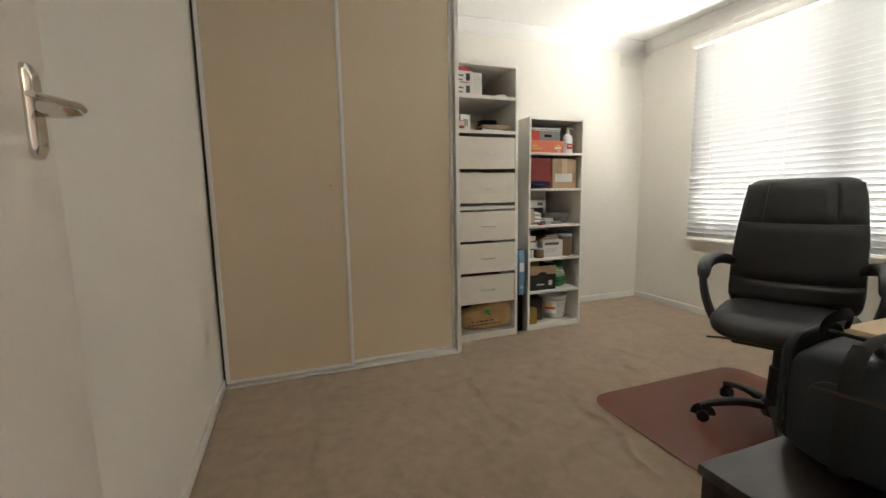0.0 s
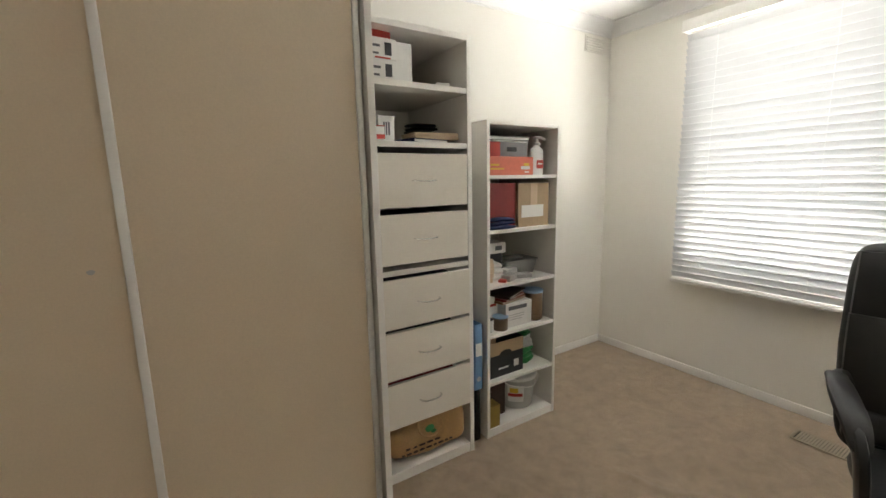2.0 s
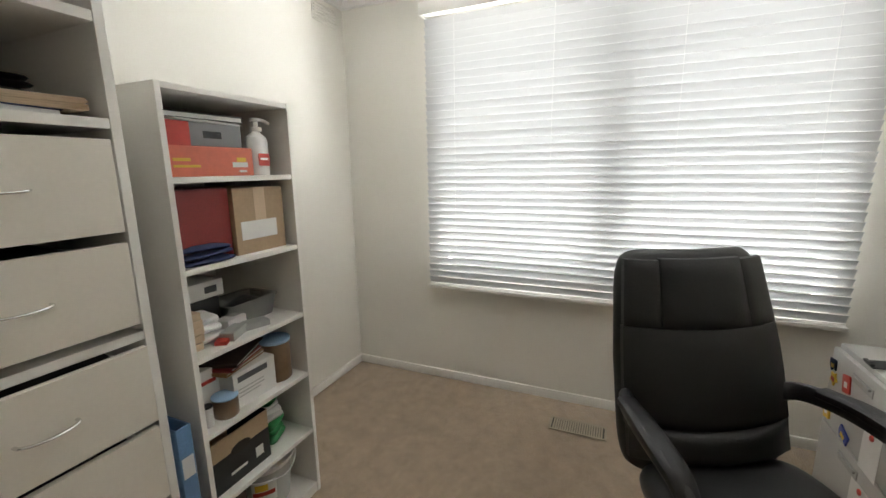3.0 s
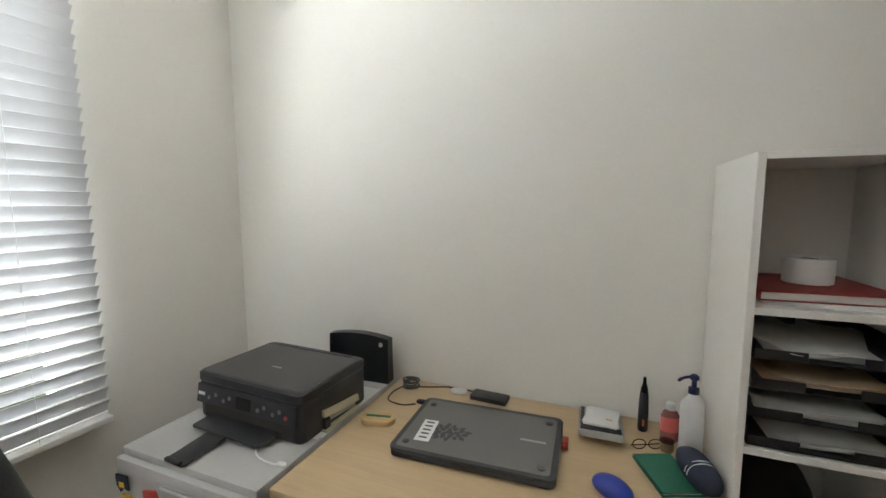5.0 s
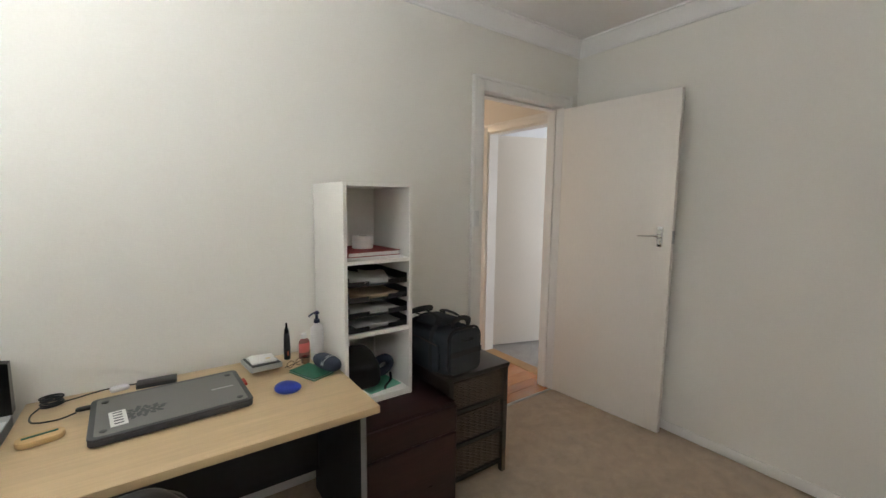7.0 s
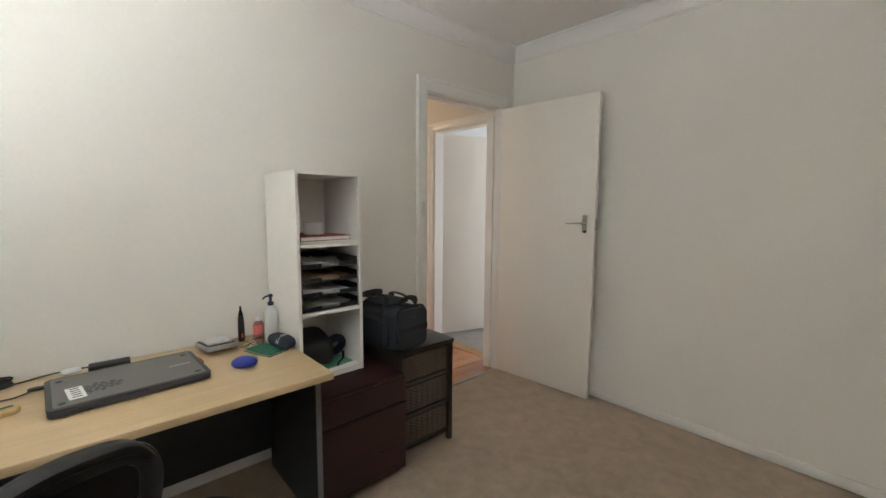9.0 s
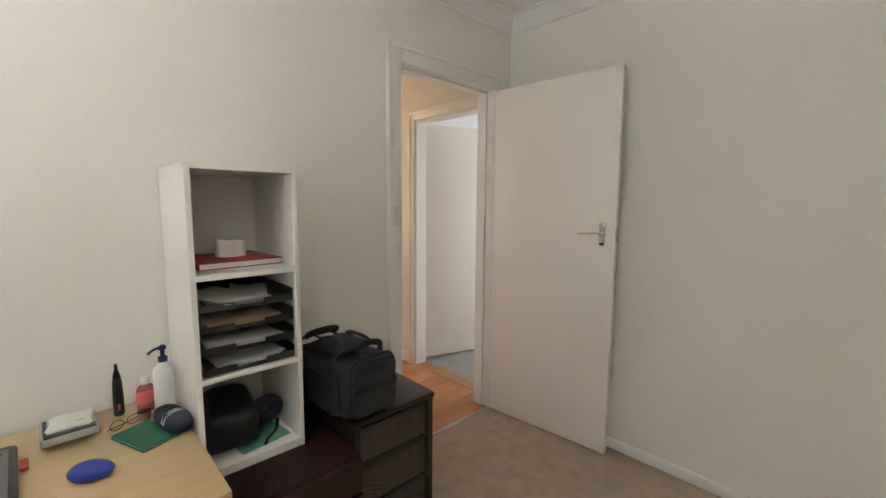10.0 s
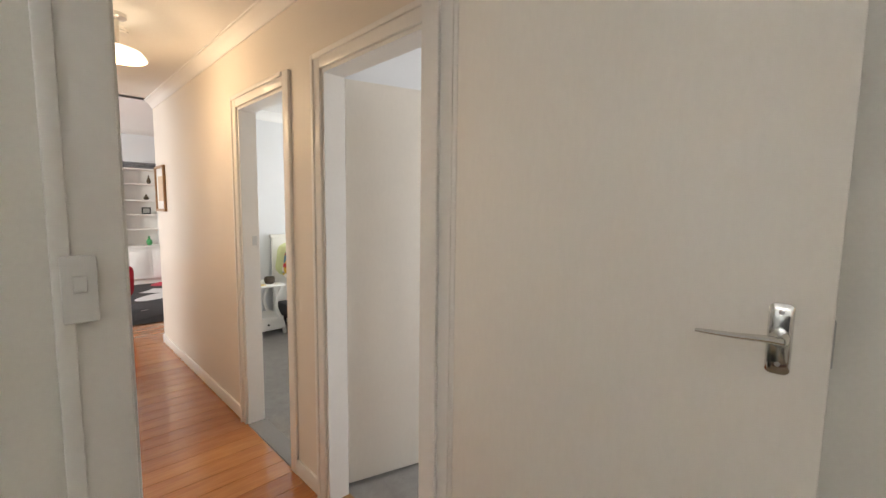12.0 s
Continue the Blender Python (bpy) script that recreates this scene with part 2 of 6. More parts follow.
def floral_material():
    m = bpy.data.materials.new("floral_print")
    m.use_nodes = True
    n, l = m.node_tree.nodes, m.node_tree.links
    tex, vor, ramp = n.new("ShaderNodeTexCoord"), n.new("ShaderNodeTexVoronoi"), n.new("ShaderNodeValToRGB")
    vor.inputs["Scale"].default_value = 17
    ramp.color_ramp.interpolation = "CONSTANT"
    cols = [(0.75, 0.72, 0.66), (0.55, 0.04, 0.05), (0.10, 0.25, 0.35), (0.70, 0.45, 0.05), (0.75, 0.72, 0.66), (0.15, 0.30, 0.10), (0.65, 0.15, 0.2)]
    e = ramp.color_ramp.elements
    while len(e) < len(cols):
        e.new(0.5)
    for i, c in enumerate(cols):
        e[i].position, e[i].color = i / len(cols), (*c, 1)
    l.new(tex.outputs["Object"], vor.inputs["Vector"])
    sep = n.new("ShaderNodeSeparateColor")
    l.new(vor.outputs["Color"], sep.inputs[0])
    l.new(sep.outputs[0], ramp.inputs[0])
    l.new(ramp.outputs[0], n["Principled BSDF"].inputs["Base Color"])
    n["Principled BSDF"].inputs["Roughness"].default_value = 0.8
    return m


FLORAL = floral_material()

# ---- mesh helpers ----


def join(*bms):
    """Several bmeshes as one."""
    out = bmesh.new()
    for bm in bms:
        me = bpy.data.meshes.new("tmp")
        bm.to_mesh(me)
        bm.free()
        out.from_mesh(me)
        bpy.data.meshes.remove(me)
    return out


def box(x0, x1, y0, y1, z0, z1, bev=0.0015, seg=1):
    bm = bmesh.new()
    bmesh.ops.create_cube(bm, size=1, matrix=Matrix.LocRotScale(((x0 + x1) / 2, (y0 + y1) / 2, (z0 + z1) / 2), None, (abs(x1 - x0), abs(y1 - y0), abs(z1 - z0))))
    if bev:
        bmesh.ops.bevel(bm, geom=bm.edges[:], offset=min(bev, 0.45 * min(abs(x1 - x0), abs(y1 - y0), abs(z1 - z0))), segments=seg, profile=0.5, affect="EDGES")
    return bm


def moved(bm, m):
    bm.transform(m)
    return bm


def loft(rings, close=True):
    """Skin over rings of equally many points; the ends are capped."""
    bm = bmesh.new()
    vs = [[bm.verts.new(p) for p in r] for r in rings]
    n = len(vs[0])
    for a, b in zip(vs, vs[1:]):
        for i in range(n if n > 2 else 1):
            bm.faces.new((a[i], a[(i + 1) % n], b[(i + 1) % n], b[i]))
    if close:
        bm.faces.new(vs[0][::-1])
        bm.faces.new(vs[-1])
    bmesh.ops.recalc_face_normals(bm, faces=bm.faces[:])
    return bm


def turned(profile, n=20, at=(0, 0, 0)):
    """A lathe shape about z from (radius, height) pairs."""
    return loft([[Vector((at[0] + max(r, 0.0004) * math.cos(i * math.tau / n), at[1] + max(r, 0.0004) * math.sin(i * math.tau / n), at[2] + z)) for i in range(n)] for r, z in profile])


def smooth_path(points, steps=6):
    """A Catmull-Rom line through the points."""
    p = [Vector(q) for q in points]
    p = [p[0] * 2 - p[1]] + p + [p[-1] * 2 - p[-2]]
    out = []
    for i in range(1, len(p) - 2):
        for k in range(steps):
            t = k / steps
            out.append(0.5 * ((2 * p[i]) + (p[i + 1] - p[i - 1]) * t + (2 * p[i - 1] - 5 * p[i] + 4 * p[i + 1] - p[i + 2]) * t * t + (3 * p[i] - p[i - 1] - 3 * p[i + 1] + p[i + 2]) * t ** 3))
    return out + [p[-2]]


def sweep(points, rw, rh=None, n=10, up=(0, 0, 1), taper=None, power=2.0):
    """A tube with an elliptical section (half width rw, half height rh) along the points."""
    rh = rw if rh is None else rh
    rings = []
    for i, q in enumerate(points):
        d = (points[min(i + 1, len(points) - 1)] - points[max(i - 1, 0)]).normalized()
        s = d.cross(Vector(up))
        s = s.normalized() if s.length > 1e-4 else Vector((1, 0, 0))
        u = s.cross(d).normalized()
        k = taper(i / (len(points) - 1)) if taper else 1
        ring = []
        for j in range(n):
            a = math.tau * j / n
            c, e = math.cos(a), math.sin(a)
            c, e = math.copysign(abs(c) ** (2 / power), c), math.copysign(abs(e) ** (2 / power), e)
            ring.append(q + s * (c * rw * k) + u * (e * rh * k))
        rings.append(ring)
    return loft(rings)


def cushion(sx, sy, sz, e=4.0, ez=2.6, nu=28, nv=14, at=(0, 0, 0), rough=0.0, seed=0, warp=None):
    """A rounded block, a superellipsoid of those full sizes, optionally crumpled."""
    bm = bmesh.new()

    def f(v, p):
        return math.copysign(abs(v) ** (2 / p), v)
    rings = []
    for i in range(1, nv):
        ph = -math.pi / 2 + math.pi * i / nv
        ring = []
        for j in range(nu):
            th = math.tau * j / nu
            p = Vector((f(math.cos(ph), ez) * f(math.cos(th), e) * sx / 2, f(math.cos(ph), ez) * f(math.sin(th), e) * sy / 2, f(math.sin(ph), ez) * sz / 2))
            if rough:
                p += noise.noise_vector(p * 9 + Vector((seed, 0, 0))) * rough
            if warp:
                p = warp(p)
            ring.append(p + Vector(at))
        rings.append(ring)
    bm.free()
    return loft(rings)


def prism(outline, z0, z1, bev=0.0, seg=2):
    """An upright block over a flat outline."""
    bm = bmesh.new()
    f = bm.faces.new([bm.verts.new((x, y, z0)) for x, y in outline])
    r = bmesh.ops.extrude_face_region(bm, geom=[f])
    bmesh.ops.translate(bm, vec=(0, 0, z1 - z0), verts=[v for v in r["geom"] if isinstance(v, bmesh.types.BMVert)])
    bmesh.ops.recalc_face_normals(bm, faces=bm.faces[:])
    if bev:
        es = [e for e in bm.edges if abs(e.verts[0].co.z - e.verts[1].co.z) < 1e-6]
        bmesh.ops.bevel(bm, geom=es, offset=bev, segments=seg, profile=0.5, affect="EDGES")
    return bm


def rounded(x0, x1, y0, y1, r, n=6):
    """The outline of a rectangle with round corners."""
    out = []
    for cx, cy, a in ((x1 - r, y1 - r, 0), (x0 + r, y1 - r, 90), (x0 + r, y0 + r, 180), (x1 - r, y0 + r, 270)):
        out += [(cx + r * math.cos(radians(a + 90 * i / n)), cy + r * math.sin(radians(a + 90 * i / n))) for i in range(n + 1)]
    return out


def part(name, bm, mat, parent=None, label="", flat=False):
    """Links a bmesh as one mesh object, under a thing or a part if one is given."""
    me = bpy.data.meshes.new(name)
    bm.to_mesh(me)
    bm.free()
    me.materials.append(mat)
    if not flat:
        me.polygons.foreach_set("use_smooth", [True] * len(me.polygons))
        me.set_sharp_from_angle(angle=radians(35))
    ob = new(name, me)
    if parent is not None:
        ob.parent = parent
    if label:
        ob["label"] = label
    return ob


def shared(name, like, parent, m):
    """Another piece on the mesh of a piece that stands already."""
    ob = new(name, like.data)
    ob.parent = parent
    ob.matrix_basis = m
    return ob


def thing(name, label, category, m=None, group=""):
    ob = new(name)
    ob.empty_display_size = 0.1
    if m is not None:
        ob.matrix_basis = m
    return tagged(ob, label, category, group)


def structure(name, bm, mat, label, category, parent=None):
    ob = part(name, bm, mat, parent, label)
    return tagged(ob, label, category, kind="structure")

# ---- the study's shell ----
W, D, H = 3.80, 3.342, 2.52
DX0, DX1, DZ = 0.165, 0.895, 2.068          # study doorway
WY0, WY1, WZ0, WZ1 = 0.665, 2.685, 0.71, 2.24  # window opening

structure("wall_south", join(
    box(-0.10, DX0 - 0.02, -0.11, 0, 0, H, 0), box(DX1 + 0.02, W + 0.12, -0.11, 0, 0, H, 0),
    box(DX0 - 0.02, DX1 + 0.02, -0.11, 0, DZ + 0.02, H, 0)), PAINT, "warm white painted plaster wall with doorway", "wall")
structure("wall_west", box(-0.10, 0, 0, D + 0.1, 0, H, 0), PAINT, "warm white painted plaster wall", "wall")
structure("wall_north", box(0, W + 0.12, D, D + 0.1, 0, H, 0), PAINT, "warm white painted plaster wall", "wall")
structure("wall_east", join(
    box(W, W + 0.12, 0, WY0, 0, H, 0), box(W, W + 0.12, WY1, D, 0, H, 0),
    box(W, W + 0.12, WY0, WY1, 0, WZ0, 0), box(W, W + 0.12, WY0, WY1, WZ1, H, 0)), PAINT, "warm white painted plaster wall with window", "wall")
structure("ceiling", box(-0.1, W + 0.12, -0.11, D + 0.1, H, H + 0.08, 0), CEILING, "flat white painted plaster ceiling", "ceiling")


def carpet_sheet(x0, x1, y0, y1, step, ridges=()):
    """A pile surface with shallow waves and a few rucks."""
    bm = bmesh.new()
    nx, ny = int((x1 - x0) / step), int((y1 - y0) / step)
    grid = []
    for i in range(nx + 1):
        row = []
        for j in range(ny + 1):
            x, y = x0 + (x1 - x0) * i / nx, y0 + (y1 - y0) * j / ny
            z = -0.003 + 0.0025 * noise.noise(Vector((x * 3, y * 3, 0)))
            for ax, ay, bx, by, h in ridges:
                d = Vector((bx - ax, by - ay))
                u = ((x - ax) * d.x + (y - ay) * d.y) / d.length_squared
                off = ((x - ax) * d.y - (y - ay) * d.x) / d.length + 0.02 * math.sin(u * 9)
                z += 1.35 * h * math.exp(-(off / 0.017) ** 2) * max(0, 1 - (2 * u - 1) ** 4)
            if 1.83 < x < 2.98 and 0.67 < y < 1.74:
                z = min(z, -0.002)  # pressed flat under the chair mat
            row.append(bm.verts.new((x, y, z)))
        grid.append(row)
    for i in range(nx):
        for j in range(ny):
            bm.faces.new((grid[i][j], grid[i + 1][j], grid[i + 1][j + 1], grid[i][j + 1]))
    return bm


structure("floor", carpet_sheet(0, W, 0, D, 0.0125, (
    (1.41, 2.32, 1.325, 1.90, 0.014), (1.325, 1.93, 1.36, 1.58, 0.014), (1.79, 1.82, 1.775, 1.42, 0.013), (1.78, 1.46, 1.66, 0.98, 0.014), (2.41, 2.10, 2.35, 1.80, 0.010), (0.455, 1.97, 0.45, 1.40, 0.005), (0.08, 1.975, 0.48, 1.955, 0.005), (0.35, 1.95, 1.0, 2.02, 0.006), (2.45, 2.3, 2.7, 1.85, 0.006))),
    CARPET, "worn taupe cut-pile carpet with rucks", "carpet")
structure("subfloor", box(-0.1, W + 0.12, 0, D + 0.1, -0.09, -0.02, 0), DARK_GAP, "boards under the carpet", "floor")


def ring_trim(profile, x0, x1, y0, y1):
    """A moulding that runs round a rectangular room, from (distance off the wall, height) pairs."""
    return loft([[Vector(p) for p in ((x0 + d, y0 + d, z), (x1 - d, y0 + d, z), (x1 - d, y1 - d, z), (x0 + d, y1 - d, z))] for d, z in profile], close=False)


COVE = ((0, -0.092), (0.008, -0.092), (0.010, -0.080), (0.018, -0.072), (0.030, -0.050), (0.048, -0.030), (0.068, -0.018), (0.074, -0.012), (0.086, -0.010), (0.088, 0.0))
structure("cornice", ring_trim([(d, H + z) for d, z in COVE], 0, W, 0, D), CEILING, "white plaster cove cornice", "cornice")


def skirting(name, x0, x1, y0, y1, h=0.058, mat=TRIM):
    return structure(name, join(box(x0, x1, y0, y1, 0, h, 0.004, 2)), mat, "white gloss painted skirting board", "skirting")


skirting("baseboard_west", 0.0, 0.015, 0.03, 2.57)
skirting("baseboard_north", 2.68, W - 0.016, D - 0.015, D)
skirting("baseboard_east", W - 0.015, W, 0, D)
skirting("baseboard_south", 0.98, W - 0.016, 0.0, 0.015)

# wall vent under the cornice
vent = structure("wall_vent", box(3.50, 3.73, D - 0.008, D, 2.30, 2.41, 0.002), PAINT, "painted louvred plaster wall vent", "vent")
slot = None
for k in range(6):
    m = Matrix.Translation((0, 0, 0.017 * k))
    if slot is None:
        slot = part("louvre", moved(box(3.51, 3.72, D - 0.016, D - 0.006, 2.308, 2.318, 0.002), Matrix()), PAINT, vent)
    else:
        shared("louvre", slot, vent, m)

# floor register
reg = thing("floor_register", "beige metal heating vent set in carpet", "vent", pose(3.53, 1.75, 0.005, 0, 0, 90))
part("rim", join(box(-0.15, 0.15, -0.062, -0.050, 0, 0.006), box(-0.15, 0.15, 0.050, 0.062, 0, 0.006), box(-0.15, -0.138, -0.050, 0.050, 0, 0.006), box(0.138, 0.15, -0.050, 0.050, 0, 0.006)), REGISTER, reg)
# dark sheet stands for the shaded duct seen between the bars
part("grille_shade", box(-0.138, 0.138, -0.050, 0.050, -0.004, 0.001, 0), DARK_GAP, reg)
bar = part("bar", box(-0.0046, 0.0046, -0.050, 0.050, 0.0015, 0.005, 0), REGISTER, reg)
for k in range(-10, 11):
    if k:
        shared("bar", bar, reg, Matrix.Translation((0.0125 * k, 0, 0)))

# ---- study doorway and door ----


def architrave(name, x0, x1, y, out, z1, width=0.068, thick=0.018):
    """Moulded trim round a doorway in a wall of constant y; out is +1 or -1."""
    ya, yb = sorted((y, y + out * thick))
    yc, yd = sorted((y, y + out * (thick + 0.007)))
    return structure(name, join(
        box(x0 - width, x0, ya, yb, 0, z1 + width, 0.004, 2), box(x1, x1 + width, ya, yb, 0, z1 + width, 0.004, 2),
        box(x0, x1, ya, yb, z1, z1 + width, 0.004, 2),
        box(x0 - width - 0.002, x0 - width + 0.02, yc, yd, 0, z1 + width + 0.002, 0.003, 2), box(x1 + width - 0.02, x1 + width + 0.002, yc, yd, 0, z1 + width + 0.002, 0.003, 2),
        box(x0 - width + 0.02, x1 + width - 0.02, yc, yd, z1 + width - 0.02, z1 + width + 0.002, 0.003, 2)), TRIM, "cream gloss painted timber architrave", "door frame")


architrave("door_trim_study", DX0, DX1, 0, 1, DZ, 0.082)
architrave("door_trim_study_hall", DX0, DX1, -0.11, -1, DZ)
structure("door_jamb_study", join(
    box(DX0 - 0.02, DX0, -0.112, 0.0, 0, DZ, 0.001), box(DX1, DX1 + 0.02, -0.112, 0.0, 0, DZ, 0.001), box(DX0 - 0.02, DX1 + 0.02, -0.112, 0.0, DZ, DZ + 0.02, 0.001),
    box(DX0, DX0 + 0.012, -0.112, -0.045, 0, DZ, 0.001), box(DX1 - 0.012, DX1, -0.112, -0.045, 0, DZ, 0.001), box(DX0, DX1, -0.112, -0.045, DZ - 0.012, DZ, 0.001)), TRIM, "cream gloss painted door jamb with stop", "door frame")
strike = thing("strike_plate", "steel strike plate let into door jamb", "door fitting", pose(DX1, -0.022, 1.19))
part("plate", box(-0.003, 0.0005, -0.014, 0.014, -0.05, 0.05, 0.001), STEEL, strike)
# thin dark patch laid on the plate for the shaded latch hole
part("mortice_shade", box(-0.0035, -0.0031, -0.006, 0.006, -0.02, 0.02, 0), DARK_GAP, strike)


def lever_set(parent, at, side, flip=1):
    """Long chrome plate with a tapered lever; side: +1 faces +x."""
    m = Matrix.Translation(at) @ Matrix.Scale(side, 4, (1, 0, 0)) @ Matrix.Scale(flip, 4, (0, 1, 0))
    plate = loft([[Vector((x, y * k, z * k)) for y, z in rounded(-0.017, 0.017, -0.060, 0.060, 0.010)] for x, k in ((0.0, 1.0), (0.006, 1.0), (0.010, 0.86), (0.011, 0.7))])
    p = part("handle_plate", moved(plate, m), CHROME, parent, "chrome backplate")
    part("spindle_rose", moved(moved(turned([(0.013, 0), (0.013, 0.03), (0.009, 0.045)], 16), Matrix.Rotation(radians(90), 4, "Y")), m @ Matrix.Translation((0.008, 0, 0.006))), CHROME, p)
    pts = smooth_path([(0.048, 0.004, 0.006), (0.052, -0.02, 0.007), (0.050, -0.055, 0.004), (0.046, -0.095, 0.002), (0.043, -0.115, 0.001)])
    part("lever", moved(sweep(pts, 0.010, 0.006, 12, taper=lambda t: 1.15 - 0.6 * t), m), CHROME, p)
    screw = part("screw", moved(moved(turned([(0.004, 0), (0.004, 0.002), (0.001, 0.003)], 10), Matrix.Rotation(radians(90), 4, "Y")), m @ Matrix.Translation((0.010, 0, -0.042))), STEEL, p)
    shared("screw", screw, p, Matrix.Translation((0, 0, 0.088)))
    return p


# leaf: hinged by the corner, standing open into the study
door = tagged(thing("door_1", "cream painted flush door standing open, chrome lever", "door", pose(0.172, 0.026, 0.0, 0, 0, 4.4)), kind="structure")
part("leaf", box(-0.036, 0.0, 0.0, 0.765, 0.010, 2.056, 0.002, 2), DOOR, door)
lever_set(door, (0.0, 0.700, 1.212), 1)
lever_set(door, (-0.036, 0.700, 1.212), -1)
part("latch_plate", box(-0.030, -0.006, 0.7645, 0.7675, 1.175, 1.25, 0.0005), STEEL, door)
for hz in (0.25, 1.80):
    part("hinge", turned([(0.005, 0), (0.005, 0.09)], 12, (-0.006, -0.006, hz)), TRIM, door)

# light switch beside the doorway
sw = thing("light_switch", "narrow white plastic light switch on door architrave", "light switch", pose(0.950, 0.025, 1.302))
part("plate", moved(prism(rounded(-0.020, 0.020, -0.048, 0.048, 0.004), 0, 0.008, 0.002), Matrix.Rotation(radians(-90), 4, "X")), WHITE_PLASTIC, sw)
part("rocker", moved(box(-0.008, 0.008, 0.007, 0.012, -0.012, 0.012, 0.003, 2), Matrix.Translation((0, 0, 0.006)) @ Matrix.Rotation(radians(6), 4, "X")), WHITE_PLASTIC, sw)

# ---- window and venetian blind ----
win = tagged(thing("window_1", "white framed sliding window behind a blind", "window", pose(W, (WY0 + WY1) / 2, WZ0)), kind="structure")
hw, hh = (WY1 - WY0) / 2, WZ1 - WZ0
part("window_frame", join(box(0.05, 0.11, -hw, -hw + 0.045, 0, hh), box(0.05, 0.11, hw - 0.045, hw, 0, hh), box(0.05, 0.11, -hw + 0.045, hw - 0.045, 0, 0.045), box(0.05, 0.11, -hw + 0.045, hw - 0.045, hh - 0.045, hh)), TRIM, win)
part("mullion", box(0.045, 0.115, -0.075, 0.045, 0.045, hh - 0.045), TRIM, win)
for a, b in ((-hw + 0.045, -0.075), (0.045, hw - 0.045)):
    pane = part("pane", box(0.078, 0.083, a, b, 0.045, hh - 0.045, 0), GLASS, win)
    pane.visible_shadow = False
part("window_sill", box(-0.035, 0.05, -hw - 0.05, hw + 0.05, -0.052, -0.028, 0.004, 2), TRIM, win, "painted timber sill board")

blind = thing("venetian_blind", "white timber venetian blind, slats nearly closed", "blind", pose(W, 1.675, 0.0))
BH = 1.055
part("valance", join(box(-0.095, -0.080, -BH - 0.018, BH + 0.018, 2.285, 2.355, 0.005, 2), box(-0.08, 0.0, -BH - 0.018, -BH - 0.006, 2.285, 2.355, 0.003), box(-0.08, 0.0, BH + 0.006, BH + 0.018, 2.285, 2.355, 0.003)), TRIM, blind)
part("head_rail", box(-0.074, -0.018, -BH, BH, 2.295, 2.345, 0.002), ALU, blind)
pitch, count, z_first = 0.0428, 37, 0.708
secs = [(-0.025 + 0.05 * k / 6, 0.0028 * (1 - (2 * k / 6 - 1) ** 2)) for k in range(7)]
outline = [(x, z + 0.0014) for x, z in secs] + [(x, z - 0.0014) for x, z in reversed(secs)]
slat_bm = loft([[Vector((x, y, z)) for x, z in outline] for y in (-BH, -0.35, 0.35, BH)])
slat = None
for k in range(count):
    m = Matrix.Translation((-0.046, 0, z_first + pitch * k)) @ Matrix.Rotation(radians(61 + random.uniform(-1.6, 1.6)), 4, "Y") @ Matrix.Rotation(radians(random.uniform(-0.06, 0.06)), 4, "X")
    if slat is None:
        slat = part("slat", slat_bm, SLAT, blind)
        slat.matrix_basis = m
    else:
        shared("slat", slat, blind, m)
part("bottom_rail", box(-0.072, -0.022, -BH, BH, 0.655, 0.675, 0.004, 2), TRIM, blind)
for y in (-0.86, -0.3, 0.3, 0.86):
    part("ladder_cord", join(sweep([Vector((-0.073, y, 0.68)), Vector((-0.073, y, 2.30))], 0.0009, n=5, up=(0, 1, 0)), sweep([Vector((-0.019, y, 0.68)), Vector((-0.019, y, 2.30))], 0.0009, n=5, up=(0, 1, 0))), WHITE_PLASTIC, blind)

# ---- hall and the rooms off it ----
HX, HXL, HE, HH = 0.050, 1.05, -4.24, 2.45
D2A, D2B, D3A, D3B, HDZ = -0.898, -0.15, -1.925, -1.268, 2.022
structure("wall_hall_west", join(
    box(-0.05, HX, D2B, -0.11, 0, HDZ, 0), box(-0.05, HX, D3B, D2A, 0, HDZ, 0), box(-0.05, HX, HE, D3A, 0, HDZ, 0), box(-0.05, HX, HE, -0.11, HDZ, HH + 0.1, 0)),
    HALL_PAINT, "cream painted hall wall with two doorways", "wall")
structure("wall_hall_east", box(HXL, HXL + 0.1, HE, -0.11, 0, HH + 0.1, 0), HALL_PAINT, "cream painted hall wall", "wall")
structure("ceiling_hall", box(HX, HXL, HE, -0.11, HH, HH + 0.08, 0), CEILING, "white painted hall ceiling", "ceiling")
structure("cornice_hall", loft([[Vector((HX + d * 0.8, HE, HH + z * 0.8)), Vector((HX + d * 0.8, -0.11, HH + z * 0.8))] for d, z in COVE] + [[Vector((HX, HE, HH)), Vector((HX, -0.11, HH))]], close=False), CEILING, "white plaster cove cornice", "cornice")


